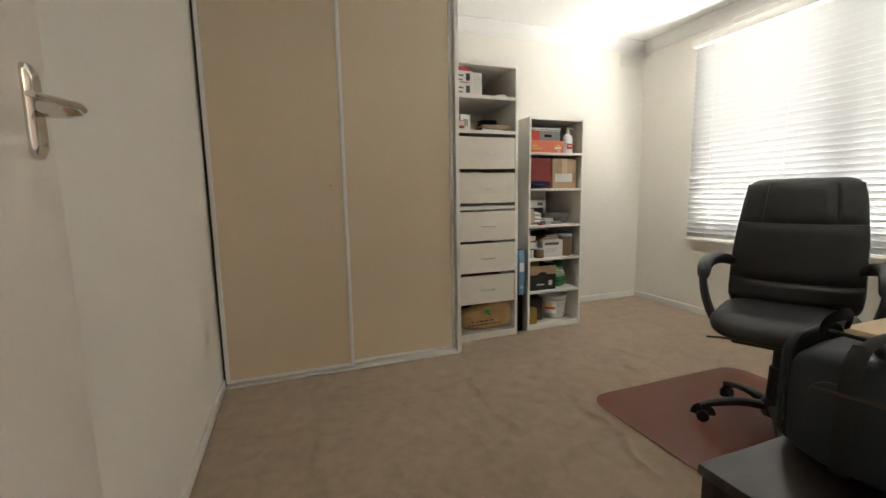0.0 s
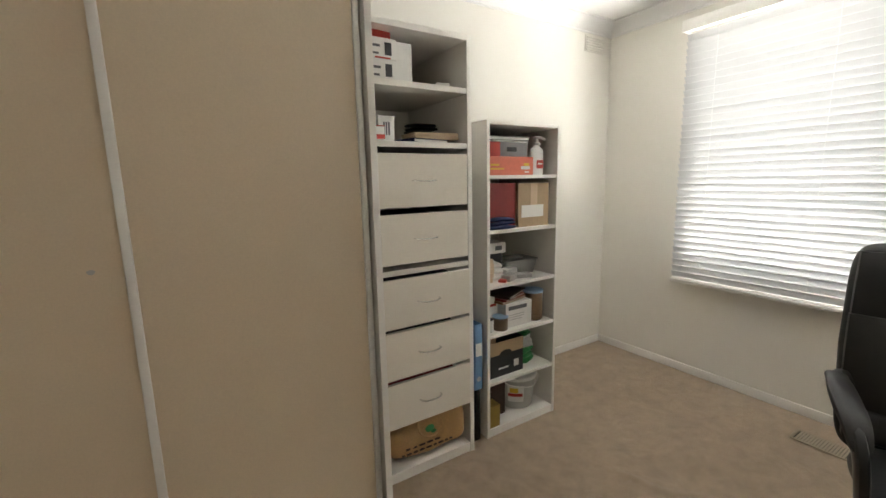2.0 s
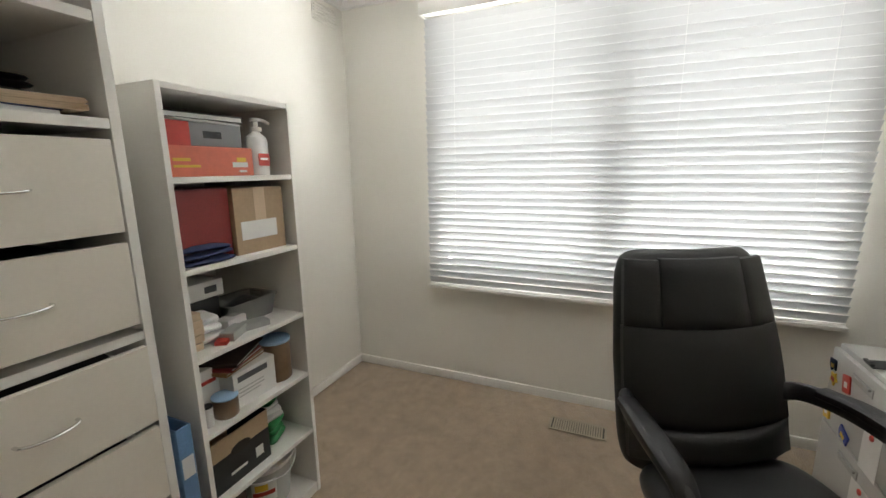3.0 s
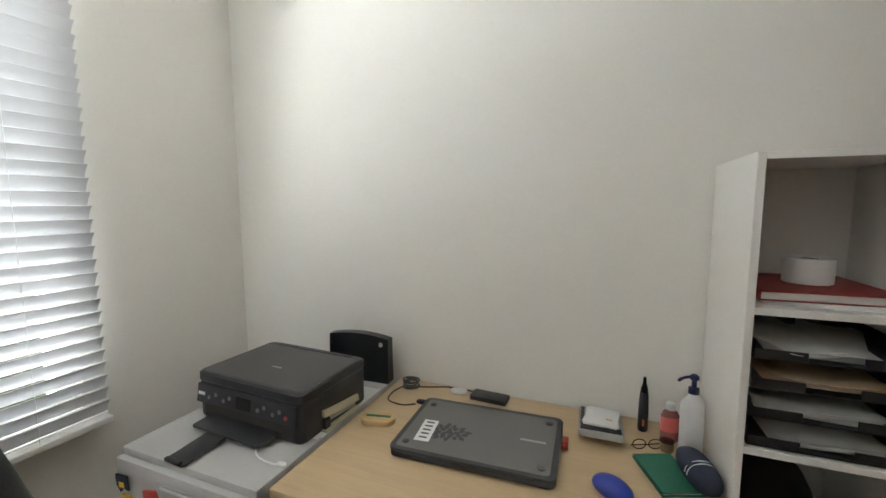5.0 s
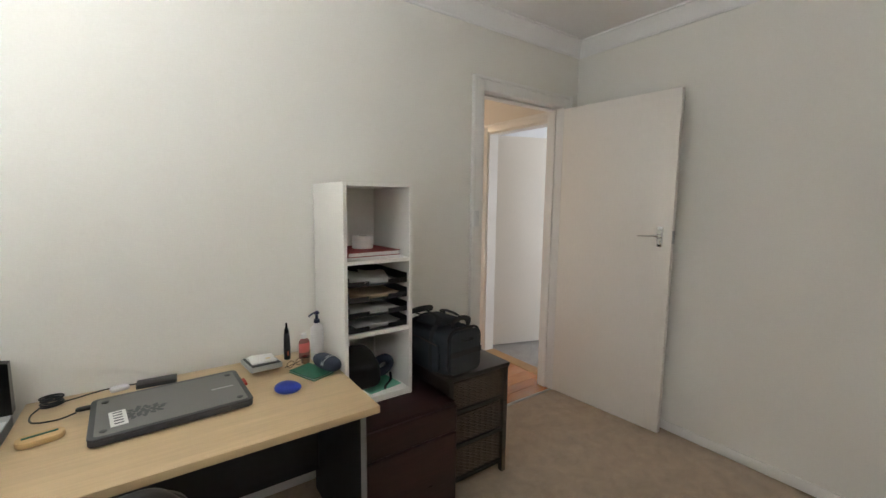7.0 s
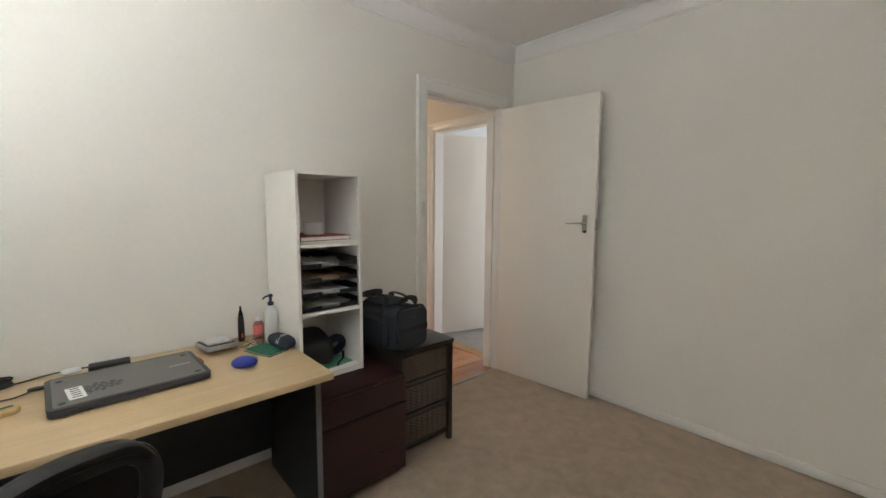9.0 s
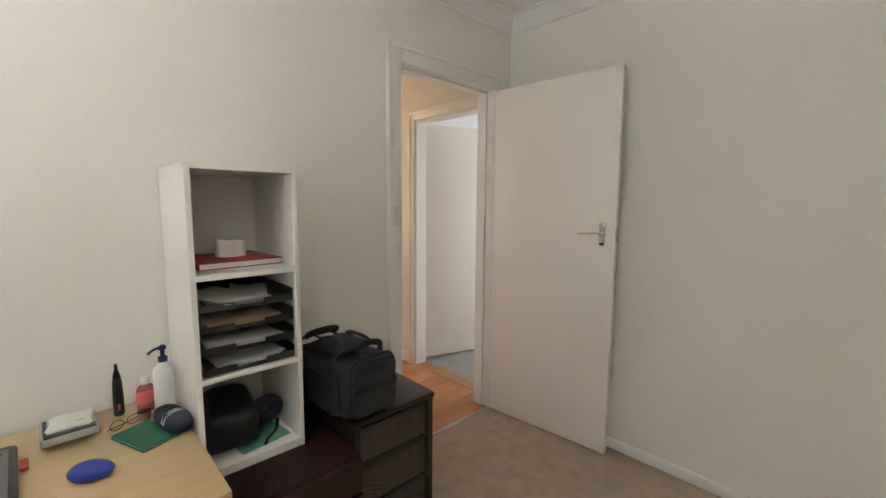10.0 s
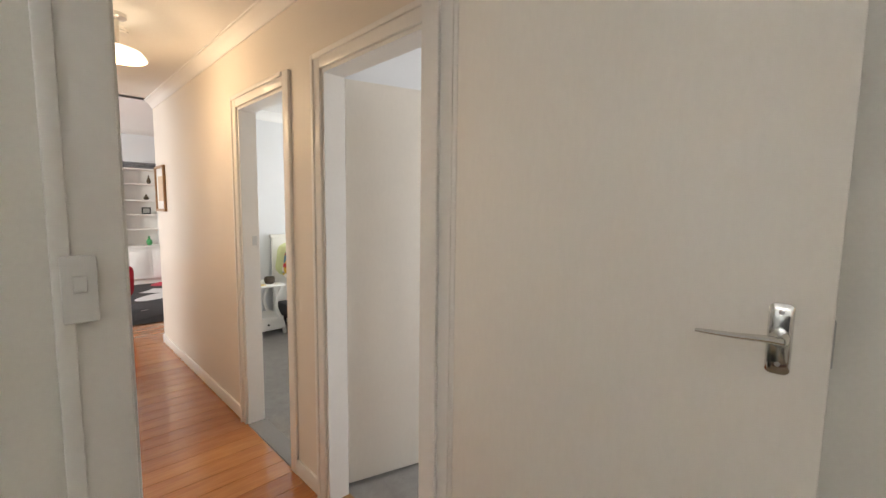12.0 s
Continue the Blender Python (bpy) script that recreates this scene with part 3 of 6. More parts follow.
def side_trim(name, ya, yb):
    """Trim and jamb of a doorway in the hall's west wall."""
    w = 0.065
    structure(name, join(
        box(HX, HX + 0.017, ya - w, ya, 0, HDZ + w, 0.004, 2), box(HX, HX + 0.017, yb, min(yb + w, -0.112), 0, HDZ + w, 0.004, 2), box(HX, HX + 0.017, ya, yb, HDZ, HDZ + w, 0.004, 2),
        box(HX, HX + 0.025, ya - w - 0.002, ya - w + 0.02, 0, HDZ + w + 0.002, 0.003, 2), box(HX, HX + 0.025, ya - w + 0.02, yb, HDZ + w - 0.02, HDZ + w + 0.002, 0.003, 2),
        box(-0.052, HX + 0.003, ya, ya + 0.016, 0, HDZ, 0.001), box(-0.052, HX + 0.003, yb - 0.016, yb, 0, HDZ, 0.001), box(-0.052, HX + 0.003, ya + 0.016, yb - 0.016, HDZ - 0.016, HDZ, 0.001)),
        TRIM, "cream gloss painted timber architrave", "door frame")


side_trim("door_trim_side_room", D2A, D2B)
side_trim("door_trim_bedroom", D3A, D3B)
skirting("baseboard_hall", HX, HX + 0.014, HE, D3A - 0.068, 0.085)
skirting("baseboard_hall_pier", HX, HX + 0.014, D3B + 0.066, D2A - 0.068, 0.085)
plate = thing("latch_strike", "steel strike plate on bedroom door jamb", "door fitting", pose(-0.02, D3A + 0.016, 1.205))
part("plate", box(-0.014, 0.014, 0, 0.002, -0.03, 0.03, 0.0005), STEEL, plate)

leaf = tagged(thing("door_2", "white painted flush door standing ajar", "door", pose(-0.090, D2A - 0.064, 0.008, 0, 0, 162.5)), kind="structure")
part("leaf", box(0.004, 0.70, -0.036, 0.0, 0.012, 2.01, 0.002, 2), DOOR, leaf)
for hz in (0.22, 1.72):
    part("hinge", join(turned([(0.007, 0), (0.007, 0.1)], 12, (0.0, 0.006, hz)), box(0.0, 0.03, 0.0005, 0.003, hz, hz + 0.1, 0)), TRIM, leaf)

structure("floor_side_room", carpet_sheet(-3.1, -0.05, -1.1, 2.0, 0.1), GREY_CARPET, "grey cut-pile carpet", "carpet")
structure("floor_bedroom", carpet_sheet(-3.4, -0.05, -4.1, -1.2, 0.1), GREY_CARPET, "grey cut-pile carpet", "carpet")
structure("threshold_side_room", box(-0.058, HX + 0.008, D2A + 0.016, D2B - 0.016, -0.01, 0.006, 0.004), FRAME_WOOD, "timber threshold strip", "threshold")
structure("threshold_bedroom", box(-0.058, HX + 0.008, D3A + 0.016, D3B - 0.016, -0.01, 0.006, 0.004), GREY_EDGE, "grey metal threshold strip", "threshold")
structure("threshold_study", box(DX0, DX1, -0.008, 0.012, -0.01, 0.004, 0.003), SILVER_PLASTIC, "thin metal carpet strip", "threshold")

structure("wall_rooms", join(
    box(-3.2, -0.05, -1.2, -1.1, 0, 2.5, 0),
    box(-3.2, -3.1, -1.1, -0.25, 0, 2.5, 0), box(-3.2, -3.1, 1.25, 2.0, 0, 2.5, 0), box(-3.2, -3.1, -0.25, 1.25, 0, 0.9, 0), box(-3.2, -3.1, -0.25, 1.25, 2.1, 2.5, 0),
    box(-3.2, -0.1, 2.0, 2.1, 0, 2.5, 0)), COOL_PAINT, "pale painted walls of the side room", "wall")
structure("wall_bedroom", join(
    box(-3.5, -0.05, -4.2, -4.1, 0, 2.5, 0), box(-3.5, -3.2, -1.2, -1.1, 0, 2.5, 0),
    box(-3.5, -3.4, -4.1, -3.4, 0, 2.5, 0), box(-3.5, -3.4, -1.8, -1.2, 0, 2.5, 0), box(-3.5, -3.4, -3.4, -1.8, 0, 0.85, 0), box(-3.5, -3.4, -3.4, -1.8, 2.15, 2.5, 0)), COOL_PAINT, "pale grey painted bedroom walls", "wall")
structure("ceiling_rooms", join(box(-3.5, -0.05, -4.2, -1.1, 2.5, 2.58, 0), box(-3.2, -0.1, -1.1, 2.1, 2.5, 2.58, 0)), CEILING, "white painted ceiling", "ceiling")
structure("cornice_bedroom", ring_trim([(d, 2.5 + z) for d, z in COVE], -3.4, -0.05, -4.1, -1.2), CEILING, "white plaster cove cornice", "cornice")

structure("wall_living", join(
    box(-3.4, 3.5, -8.7, -8.6, 0, 2.7, 0), box(-3.4, -3.3, -8.6, HE, 0, 2.7, 0), box(-3.3, -0.05, HE - 0.0, -4.2, 0, 2.7, 0), box(HXL + 0.1, 3.5, HE, HE + 0.1, 0, 2.7, 0),
    box(3.4, 3.5, -8.6, -7.7, 0, 2.7, 0), box(3.4, 3.5, -5.5, HE, 0, 2.7, 0), box(3.4, 3.5, -7.7, -5.5, 0, 0.75, 0), box(3.4, 3.5, -7.7, -5.5, 2.25, 2.7, 0),
    box(-0.05, HXL + 0.1, HE, HE + 0.09, HH + 0.0, 2.7, 0)), COOL_PAINT, "pale painted living room walls", "wall")
structure("ceiling_living", box(-3.4, 3.5, -8.7, HE, 2.7, 2.78, 0), CEILING, "white painted ceiling", "ceiling")
structure("ground", box(-60, 60, -60, 60, -0.5, -0.12, 0), material("lawn", (0.09, 0.12, 0.04), 0.9, vary=0.3, scale=0.6, grain=20, bump=0.5), "dry grass ground outside", "ground")

# ---- sliding wardrobe ----
WF = 2.58
ward = thing("sliding_wardrobe", "built-in wardrobe with beige sliding doors, white frames", "wardrobe", pose(0, WF, 0))
part("bottom_track", join(box(0.012, 1.47, -0.022, 0.075, 0, 0.009, 0.002), box(0.012, 1.47, 0.028, 0.032, 0.009, 0.016, 0.001)), ALU, ward)
part("top_track", box(0.012, 1.47, -0.004, 0.085, 2.385, 2.43, 0.002), ALU, ward)
part("end_panel", box(1.47, 1.497, 0.004, D - WF, 0, 2.43, 0.0015), MELAMINE, ward)
part("bulkhead", box(0.0, 1.497, 0.002, 0.06, 2.43, H - 0.002, 0), PAINT, ward)
# dark strip drawn for the shaded gap between wall and first door
part("gap_shade_strip", box(0.0, 0.012, 0.03, 0.05, 0, 2.43, 0), DARK_GAP, ward)


def sliding_door(x0, x1, y, stile):
    d = part("door", box(x0 + stile, x1 - stile, y + 0.006, y + 0.016, 0.040, 2.365, 0), BEIGE, ward)
    for a, b in ((x0, x0 + stile), (x1 - stile, x1)):
        part("stile", join(box(a, b, y - 0.004, y + 0.026, 0.020, 2.385, 0.004, 2)), ALU, d, "white aluminium edge profile")
    part("bottom_rail", box(x0 + stile, x1 - stile, y, y + 0.022, 0.020, 0.040, 0.002), ALU, d)
    part("top_rail", box(x0 + stile, x1 - stile, y, y + 0.022, 2.365, 2.385, 0.002), ALU, d)
    return d


left_door = sliding_door(0.016, 0.754, 0.0, 0.023)
sliding_door(0.728, 1.464, 0.036, 0.024)
part("finger_mark", moved(prism([(0.009 * math.cos(a) * (1 + 0.2 * math.sin(3 * a)), 0.007 * math.sin(a)) for a in [math.tau * k / 14 for k in range(14)]], 0, 0.0006), Matrix.Translation((0.66, 0.0056, 1.16)) @ Matrix.Rotation(radians(90), 4, "X")), CABINET_GREY, left_door, "small grey scuff mark")

# ---- drawer tower and bookcase ----


def carcass(owner, w, d, h, t, shelves, plinth=0.05, mat=MELAMINE):
    """Open case with its base at the owner's origin, front towards -y."""
    part("side_panel", box(0, t, 0, d, 0, h, 0.001), mat, owner)
    part("side_panel", box(w - t, w, 0, d, 0, h, 0.001), mat, owner)
    part("top_panel", box(t, w - t, 0.001, d, h - t, h - 0.0005, 0.001), mat, owner)
    part("back_panel", box(t, w - t, d - 0.006, d - 0.001, plinth, h - t, 0), mat, owner)
    part("plinth", box(t, w - t, 0.004, 0.02, 0, plinth - t, 0.001), mat, owner)
    for z in [plinth] + list(shelves):
        part("shelf", box(t, w - t, 0.003, d - 0.006, z - t, z, 0.001), mat, owner)


TX, TY = 1.512, 2.749
tower = thing("drawer_tower", "tall cream melamine tower with five open drawers", "storage tower", pose(TX, TY, 0))
carcass(tower, 0.524, D - TY - 0.02, 2.010, 0.024, (1.005, 1.547, 1.787), 0.05)
arc = smooth_path([(-0.055, 0, 0), (-0.052, -0.016, 0.0), (-0.03, -0.026, -0.002), (0, -0.029, -0.003), (0.03, -0.026, -0.002), (0.052, -0.016, 0), (0.055, 0, 0)], 4)
for k, (za, zb, pull) in enumerate(((1.272, 1.497, 0.004), (1.030, 1.245, 0.006), (0.752, 0.968, 0.016), (0.516, 0.733, 0.012), (0.282, 0.494, 0.010))):
    front = part("drawer_front", moved(box(0.036, 0.490, -0.018, 0, za, zb, 0.001), Matrix.Translation((0, 0.018 - pull - 0.004, 0))), DRAWER, tower)
    part("drawer_box", join(box(0.042, 0.050, 0.02 - pull, 0.48, za + 0.01, zb - 0.05, 0), box(0.476, 0.484, 0.02 - pull, 0.48, za + 0.01, zb - 0.05, 0), box(0.050, 0.476, 0.02 - pull, 0.48, za + 0.01, za + 0.018, 0)), MELAMINE, front)
    # dark filling added to shade the drawer gaps; maroon in the lowest one
    part("drawer_gap_fill", cushion(0.41, 0.40, zb - za - 0.022, 9, 5, 30, 10, (0.263, 0.255, (za + zb) / 2 + 0.004), 0.008, 91 + k), (NYLON_BLACK, NYLON_BLACK, NYLON_BLACK, NYLON_BLACK, DARK_RED)[k], front, "dark filling added to shade the drawer gap")
    part("handle", moved(sweep(arc, 0.0045, 0.003, 8), Matrix.Translation((0.263, -pull - 0.003, (za + zb) / 2))), CHROME, front, "bowed chrome pull")

BX, BY = 2.148, 2.779
bookcase = thing("bookcase", "white melamine bookcase with five shelves of clutter", "bookcase", pose(BX, BY, 0))
carcass(bookcase, 0.502, 0.50, 1.664, 0.018, (0.312, 0.578, 0.843, 1.128, 1.403), 0.045)

# ---- chair mat and office chair ----
mat_ob = thing("chair_mat", "red-brown vinyl chair mat on carpet", "chair mat", pose(2.385, 1.15, 0.004))
part("sheet", prism(rounded(-0.525, 0.565, -0.45, 0.56, 0.11, 8), 0, 0.004, 0.0015, 2), MAT_BROWN, mat_ob)

# facing -y in its own frame, origin on the floor under the column
chair = thing("office_chair", "black leather executive office chair with padded arms", "office chair", pose(2.440, 1.158, 0.0095, 0, 0, -64))


def seat_warp(p):
    p = p.copy()
    if p.z > 0:
        p.z -= 0.018 * (1 - min(1, (p.x / 0.24) ** 2)) * (1 - min(1, (p.y / 0.26) ** 2))
    if p.y < -0.16:
        p.z -= 0.030 * ((-0.16 - p.y) / 0.1) ** 2
    return p


part("seat", cushion(0.52, 0.54, 0.12, 5, 2.6, 44, 18, (0, 0.08, 0.485), warp=seat_warp), LEATHER, chair)


def back_lean(x, z):
    """How far behind the column the front of the backrest lies."""
    u = max(0, z - 0.5)
    return 0.27 + 0.24 * u + 0.10 * u * u + 0.05 * (x / 0.25) ** 2


def back_pad(x0, x1, z0, z1, thick, puff=0.012, nx=14, nz=14):
    """A stitched, slightly puffed panel on the curved backrest, tucked in along its seams."""
    rings = []
    for i in range(nx + 1):
        u = i / nx
        x = x0 + (x1 - x0) * u
        front, rear = [], []
        for j in range(nz + 1):
            v = j / nz
            z = z0 + (z1 - z0) * v
            k = 1 - 0.13 * max(0, (z - 0.72) / 0.4) ** 1.5
            swell = puff * (1 - abs(2 * u - 1) ** 6) * (1 - abs(2 * v - 1) ** 6)
            crease = 0.0018 * noise.noise(Vector((x * 14, z * 22, 3)))
            y = back_lean(x, z)
            front.append(Vector((x * k, y - swell - crease, z)))
            rear.append(Vector((x * k, y + thick, z)))
        rings.append(front + rear[::-1])
    return loft(rings)


def back_shell(x0, x1, z0, z1):
    """The rounded padded body of the backrest."""
    bm = moved(cushion(x1 - x0, z1 - z0, 0.085, 9, 3.0, 56, 16), Matrix.Rotation(radians(90), 4, "X"))
    for v in bm.verts:
        z = v.co.z + (z0 + z1) / 2
        k = 1 - 0.13 * max(0, (z - 0.72) / 0.4) ** 1.5
        v.co = Vector((v.co.x * k, back_lean(v.co.x, z) + v.co.y + 0.048, z))
    return bm


backrest = part("backrest", back_shell(-0.268, 0.268, 0.47, 1.138), LEATHER, chair)
part("head_pad", back_pad(-0.148, 0.148, 0.912, 1.116, 0.02, 0.014), LEATHER, backrest)
part("side_panel", back_pad(-0.258, -0.150, 0.912, 1.110, 0.02, 0.009), LEATHER, backrest)
part("side_panel", back_pad(0.150, 0.258, 0.912, 1.110, 0.02, 0.009), LEATHER, backrest)
part("middle_pad", back_pad(-0.260, 0.260, 0.626, 0.909, 0.02, 0.014), LEATHER, backrest)
part("lumbar_pad", back_pad(-0.256, 0.256, 0.530, 0.623, 0.02, 0.022), LEATHER, backrest)
for s in (-1, 1):
    arm = part("armrest", sweep(smooth_path([(s * 0.22, 0.39, 0.69), (s * 0.275, 0.35, 0.715), (s * 0.305, 0.24, 0.725), (s * 0.312, 0.10, 0.715), (s * 0.31, 0.01, 0.695), (s * 0.303, -0.025, 0.64), (s * 0.290, -0.01, 0.56), (s * 0.268, 0.04, 0.47), (s * 0.235, 0.09, 0.42), (s * 0.16, 0.09, 0.41)], 6), 0.028, 0.016, 12, up=(1, 0, 0.01), power=2.6), BLACK_PLASTIC, chair)
    part("arm_pad", sweep(smooth_path([(s * 0.295, 0.30, 0.738), (s * 0.307, 0.20, 0.745), (s * 0.312, 0.10, 0.736), (s * 0.31, 0.02, 0.716), (s * 0.304, -0.028, 0.665)], 6), 0.034, 0.018, 14, taper=lambda t: 0.55 + 0.45 * math.sin(math.pi * min(1, max(0.12, t))) ** 0.5, power=2.8, up=(0, -0.35, 1)), LEATHER, arm)
part("seat_plate", box(-0.17, 0.17, -0.08, 0.20, 0.385, 0.43, 0.01, 2), BLACK_PLASTIC, chair)
part("tilt_lever", sweep([Vector((-0.10, -0.04, 0.395)), Vector((-0.22, -0.05, 0.393)), Vector((-0.27, -0.05, 0.385))], 0.007, 0.005), BLACK_PLASTIC, chair)
part("column", turned([(0.036, 0.075), (0.034, 0.16), (0.030, 0.26), (0.030, 0.29), (0.020, 0.292), (0.020, 0.39)], 20), BLACK_PLASTIC, chair)
part("hub", turned([(0.045, 0.065), (0.052, 0.085), (0.048, 0.125), (0.036, 0.14)], 20), BLACK_PLASTIC, chair)
caster_at = []
for k in range(5):
    a = radians(65 + 72 * k)
    c, s = math.cos(a), math.sin(a)
    leg = part("base_leg", sweep(smooth_path([(0.03 * c, 0.03 * s, 0.105), (0.14 * c, 0.14 * s, 0.112), (0.25 * c, 0.25 * s, 0.092), (0.295 * c, 0.295 * s, 0.074)], 5), 0.024, 0.017, 10, taper=lambda t: 1.1 - 0.35 * t, power=3), BLACK_PLASTIC, chair)
    cas = Matrix.Translation((0.285 * c, 0.285 * s, 0)) @ Matrix.Rotation(a + 1.0 + k, 4, "Z")
    wheel = part("caster", moved(join(turned([(0.006, 0.05), (0.006, 0.085)], 10), sweep(smooth_path([(-0.026, 0, 0.030), (-0.022, 0, 0.052), (0, 0, 0.062), (0.026, 0, 0.050), (0.031, 0, 0.03)], 4), 0.024, 0.004, 8, up=(0, 1, 0))), cas), BLACK_PLASTIC, leg)
    part("caster", moved(join(*[moved(turned([(0.006, -0.009), (0.025, -0.009), (0.0275, -0.004), (0.0275, 0.004), (0.025, 0.009), (0.006, 0.009)], 20), Matrix.Translation((0, o, 0.0275)) @ Matrix.Rotation(radians(90), 4, "X")) for o in (-0.014, 0.014)]), cas), BLACK_PLASTIC, leg)

# ---- desk, filing cabinet, drawer units and the cubby on them ----
DKZ = 0.686
desk = thing("desk", "beech laminate desk with charcoal panel legs", "desk", pose(1.946, 0.022, 0))
part("desktop", box(0, 1.015, 0, 0.695, DKZ - 0.027, DKZ, 0.003, 2), BEECH, desk)
for x in (0.012, 0.978):
    panel = part("panel_leg", box(x, x + 0.022, 0.06, 0.60, 0.0, DKZ - 0.027, 0.001), GREY_PANEL, desk)
    part("edging", box(x, x + 0.022, 0.60, 0.602, 0.0, DKZ - 0.027, 0), GREY_EDGE, panel)
part("modesty_panel", box(0.034, 0.978, 0.09, 0.108, 0.125, DKZ - 0.027, 0.001), GREY_PANEL, desk)

cab = thing("filing_cabinet", "light grey steel filing cabinet with magnets", "filing cabinet", pose(2.978, 0.10, 0))
CW, CD, CH = 0.505, 0.66, 0.688
part("body", join(box(0, CW, 0, CD - 0.022, 0.03, CH, 0.004, 2), box(0.02, CW - 0.02, 0.02, CD - 0.04, 0, 0.03, 0)), CABINET_GREY, cab)
for za, zb in ((0.045, 0.345), (0.352, CH - 0.018)):
    f = part("drawer_front", box(0.006, CW - 0.006, CD - 0.021, CD, za, zb, 0.004, 2), CABINET_GREY, cab)
    part("recess_pull", join(box(CW / 2 - 0.07, CW / 2 + 0.07, CD, CD + 0.004, zb - 0.065, zb - 0.03, 0.0015), box(CW / 2 - 0.06, CW / 2 + 0.06, CD + 0.003, CD + 0.012, zb - 0.045, zb - 0.035, 0.002)), SILVER_PLASTIC, f)
part("lock", moved(turned([(0.009, 0), (0.009, 0.004), (0.006, 0.007)], 14), Matrix.Translation((0.05, CD, CH - 0.05)) @ Matrix.Rotation(radians(-90), 4, "X")), STEEL, cab)

chest = thing("file_drawer_unit", "dark mahogany two-drawer unit beside the desk", "drawer unit", pose(1.495, 0.03, 0))
part("body", join(box(0, 0.445, 0, 0.53, 0.03, 0.512, 0.003, 2), box(0.02, 0.425, 0.02, 0.51, 0, 0.03, 0)), MAHOGANY, chest)
part("drawer_front", box(0.004, 0.441, 0.532, 0.550, 0.384, 0.500, 0.002), MAHOGANY, chest)
part("drawer_front", box(0.004, 0.441, 0.532, 0.550, 0.035, 0.372, 0.002), MAHOGANY, chest)

rat = thing("woven_drawer_chest", "espresso chest with three dark woven drawers", "chest of drawers", pose(1.115, 0.062, 0))
RW, RD, RH = 0.375, 0.445, 0.594
part("top", box(-0.004, RW + 0.004, -0.004, RD + 0.006, RH - 0.022, RH, 0.003, 2), ESPRESSO, rat)
for x in (0, RW - 0.028):
    for y in (0, RD - 0.028):
        part("leg", box(x, x + 0.028, y, y + 0.028, 0, RH - 0.022, 0.002), ESPRESSO, rat)
for x in (0.006, RW - 0.016):
    part("side_panel", box(x, x + 0.010, 0.028, RD - 0.028, 0.06, RH - 0.022, 0), ESPRESSO, rat)
part("back_panel", box(0.028, RW - 0.028, 0.004, 0.012, 0.06, RH - 0.022, 0), ESPRESSO, rat)


def woven_row(w):
    """One cord that passes over and under upright canes."""
    cols = int(w / 0.018)
    return sweep([Vector((w * c / (cols * 2), 0.0032 * math.cos(math.pi * c / 2), 0)) for c in range(cols * 2 + 1)], 0.0030, 0.0042, 4)


cord = None
for za, zb in ((0.424, 0.557), (0.252, 0.392), (0.078, 0.221)):
    part("rail", box(0.028, RW - 0.028, RD - 0.026, RD - 0.004, za - 0.025, za - 0.006, 0.001), ESPRESSO, rat)
    d = part("drawer", join(box(0.034, RW - 0.034, 0.03, RD - 0.016, za, zb - 0.006, 0.001)), RATTAN, rat, "dark woven rattan drawer")
    for r in range(int((zb - za - 0.006) / 0.009)):
        m = Matrix.Translation((0.034 + 0.009 * (r % 2), RD - 0.011, za + 0.0045 + 0.009 * r))
        if cord is None:
            cord = part("cane_strand", woven_row(RW - 0.078), RATTAN, d)
            cord.matrix_basis = m
        else:
            shared("cane_strand", cord, d, m)

CX, CZ = 1.614, 0.5125
cubby = thing("cubby_shelf", "white three-compartment cubby shelf on dark drawers", "shelf", pose(CX, 0.012, CZ))
CBW, CBD, CBH, ct = 0.325, 0.368, 0.966, 0.016
part("side_panel", box(0, ct, 0, CBD, 0, CBH, 0.001), MELAMINE, cubby)
part("side_panel", box(CBW - ct, CBW, 0, CBD, 0, CBH, 0.001), MELAMINE, cubby)
part("top_panel", box(ct, CBW - ct, 0, CBD, CBH - ct, CBH - 0.0005, 0.001), MELAMINE, cubby)
part("back_panel", box(ct, CBW - ct, 0.002, 0.008, 0, CBH - ct, 0), MELAMINE, cubby)
for z in (0.030, 0.325, 0.640):
    part("shelf", box(ct, CBW - ct, 0.008, CBD - 0.001, z - ct, z, 0.001), MELAMINE, cubby)
part("plinth", box(ct, CBW - ct, CBD - 0.018, CBD - 0.003, 0, 0.014, 0), MELAMINE, cubby)

# ---- small things: generic kinds ----


def carton(name, label, category, at, size, mat, turn=0, tape=None, group=""):
    """A closed box with a lid seam; at is the middle of its base."""
    ob = thing(name, label, category, pose(*at, 0, 0, turn), group)
    w, d, h = size
    part("box_body", box(-w / 2, w / 2, -d / 2, d / 2, 0, h * 0.985, 0.0012), mat, ob)
    part("lid_flap", join(box(-w / 2 + 0.001, w / 2 - 0.001, -d / 2 + 0.001, -0.0008, h * 0.985, h, 0), box(-w / 2 + 0.001, w / 2 - 0.001, 0.0008, d / 2 - 0.001, h * 0.985, h, 0)), mat, ob)
    if tape:
        part("packing_tape", join(box(-0.025, 0.025, -d / 2 - 0.0006, -d / 2, h * 0.45, h, 0), box(-0.025, 0.025, -d / 2, d / 2, h, h + 0.0006, 0)), tape, ob)
    return ob


def print_bars(owner, w, d, h, rows, mat, name="printed_panel"):
    """Unreadable print on a box front: bars of (x, z, width, height) as parts of the face."""
    part(name, join(*[box(-w / 2 + w * x, -w / 2 + w * (x + bw), -d / 2 - 0.0008, -d / 2, h * z, h * (z + bh), 0) for x, z, bw, bh in rows]), mat, owner)


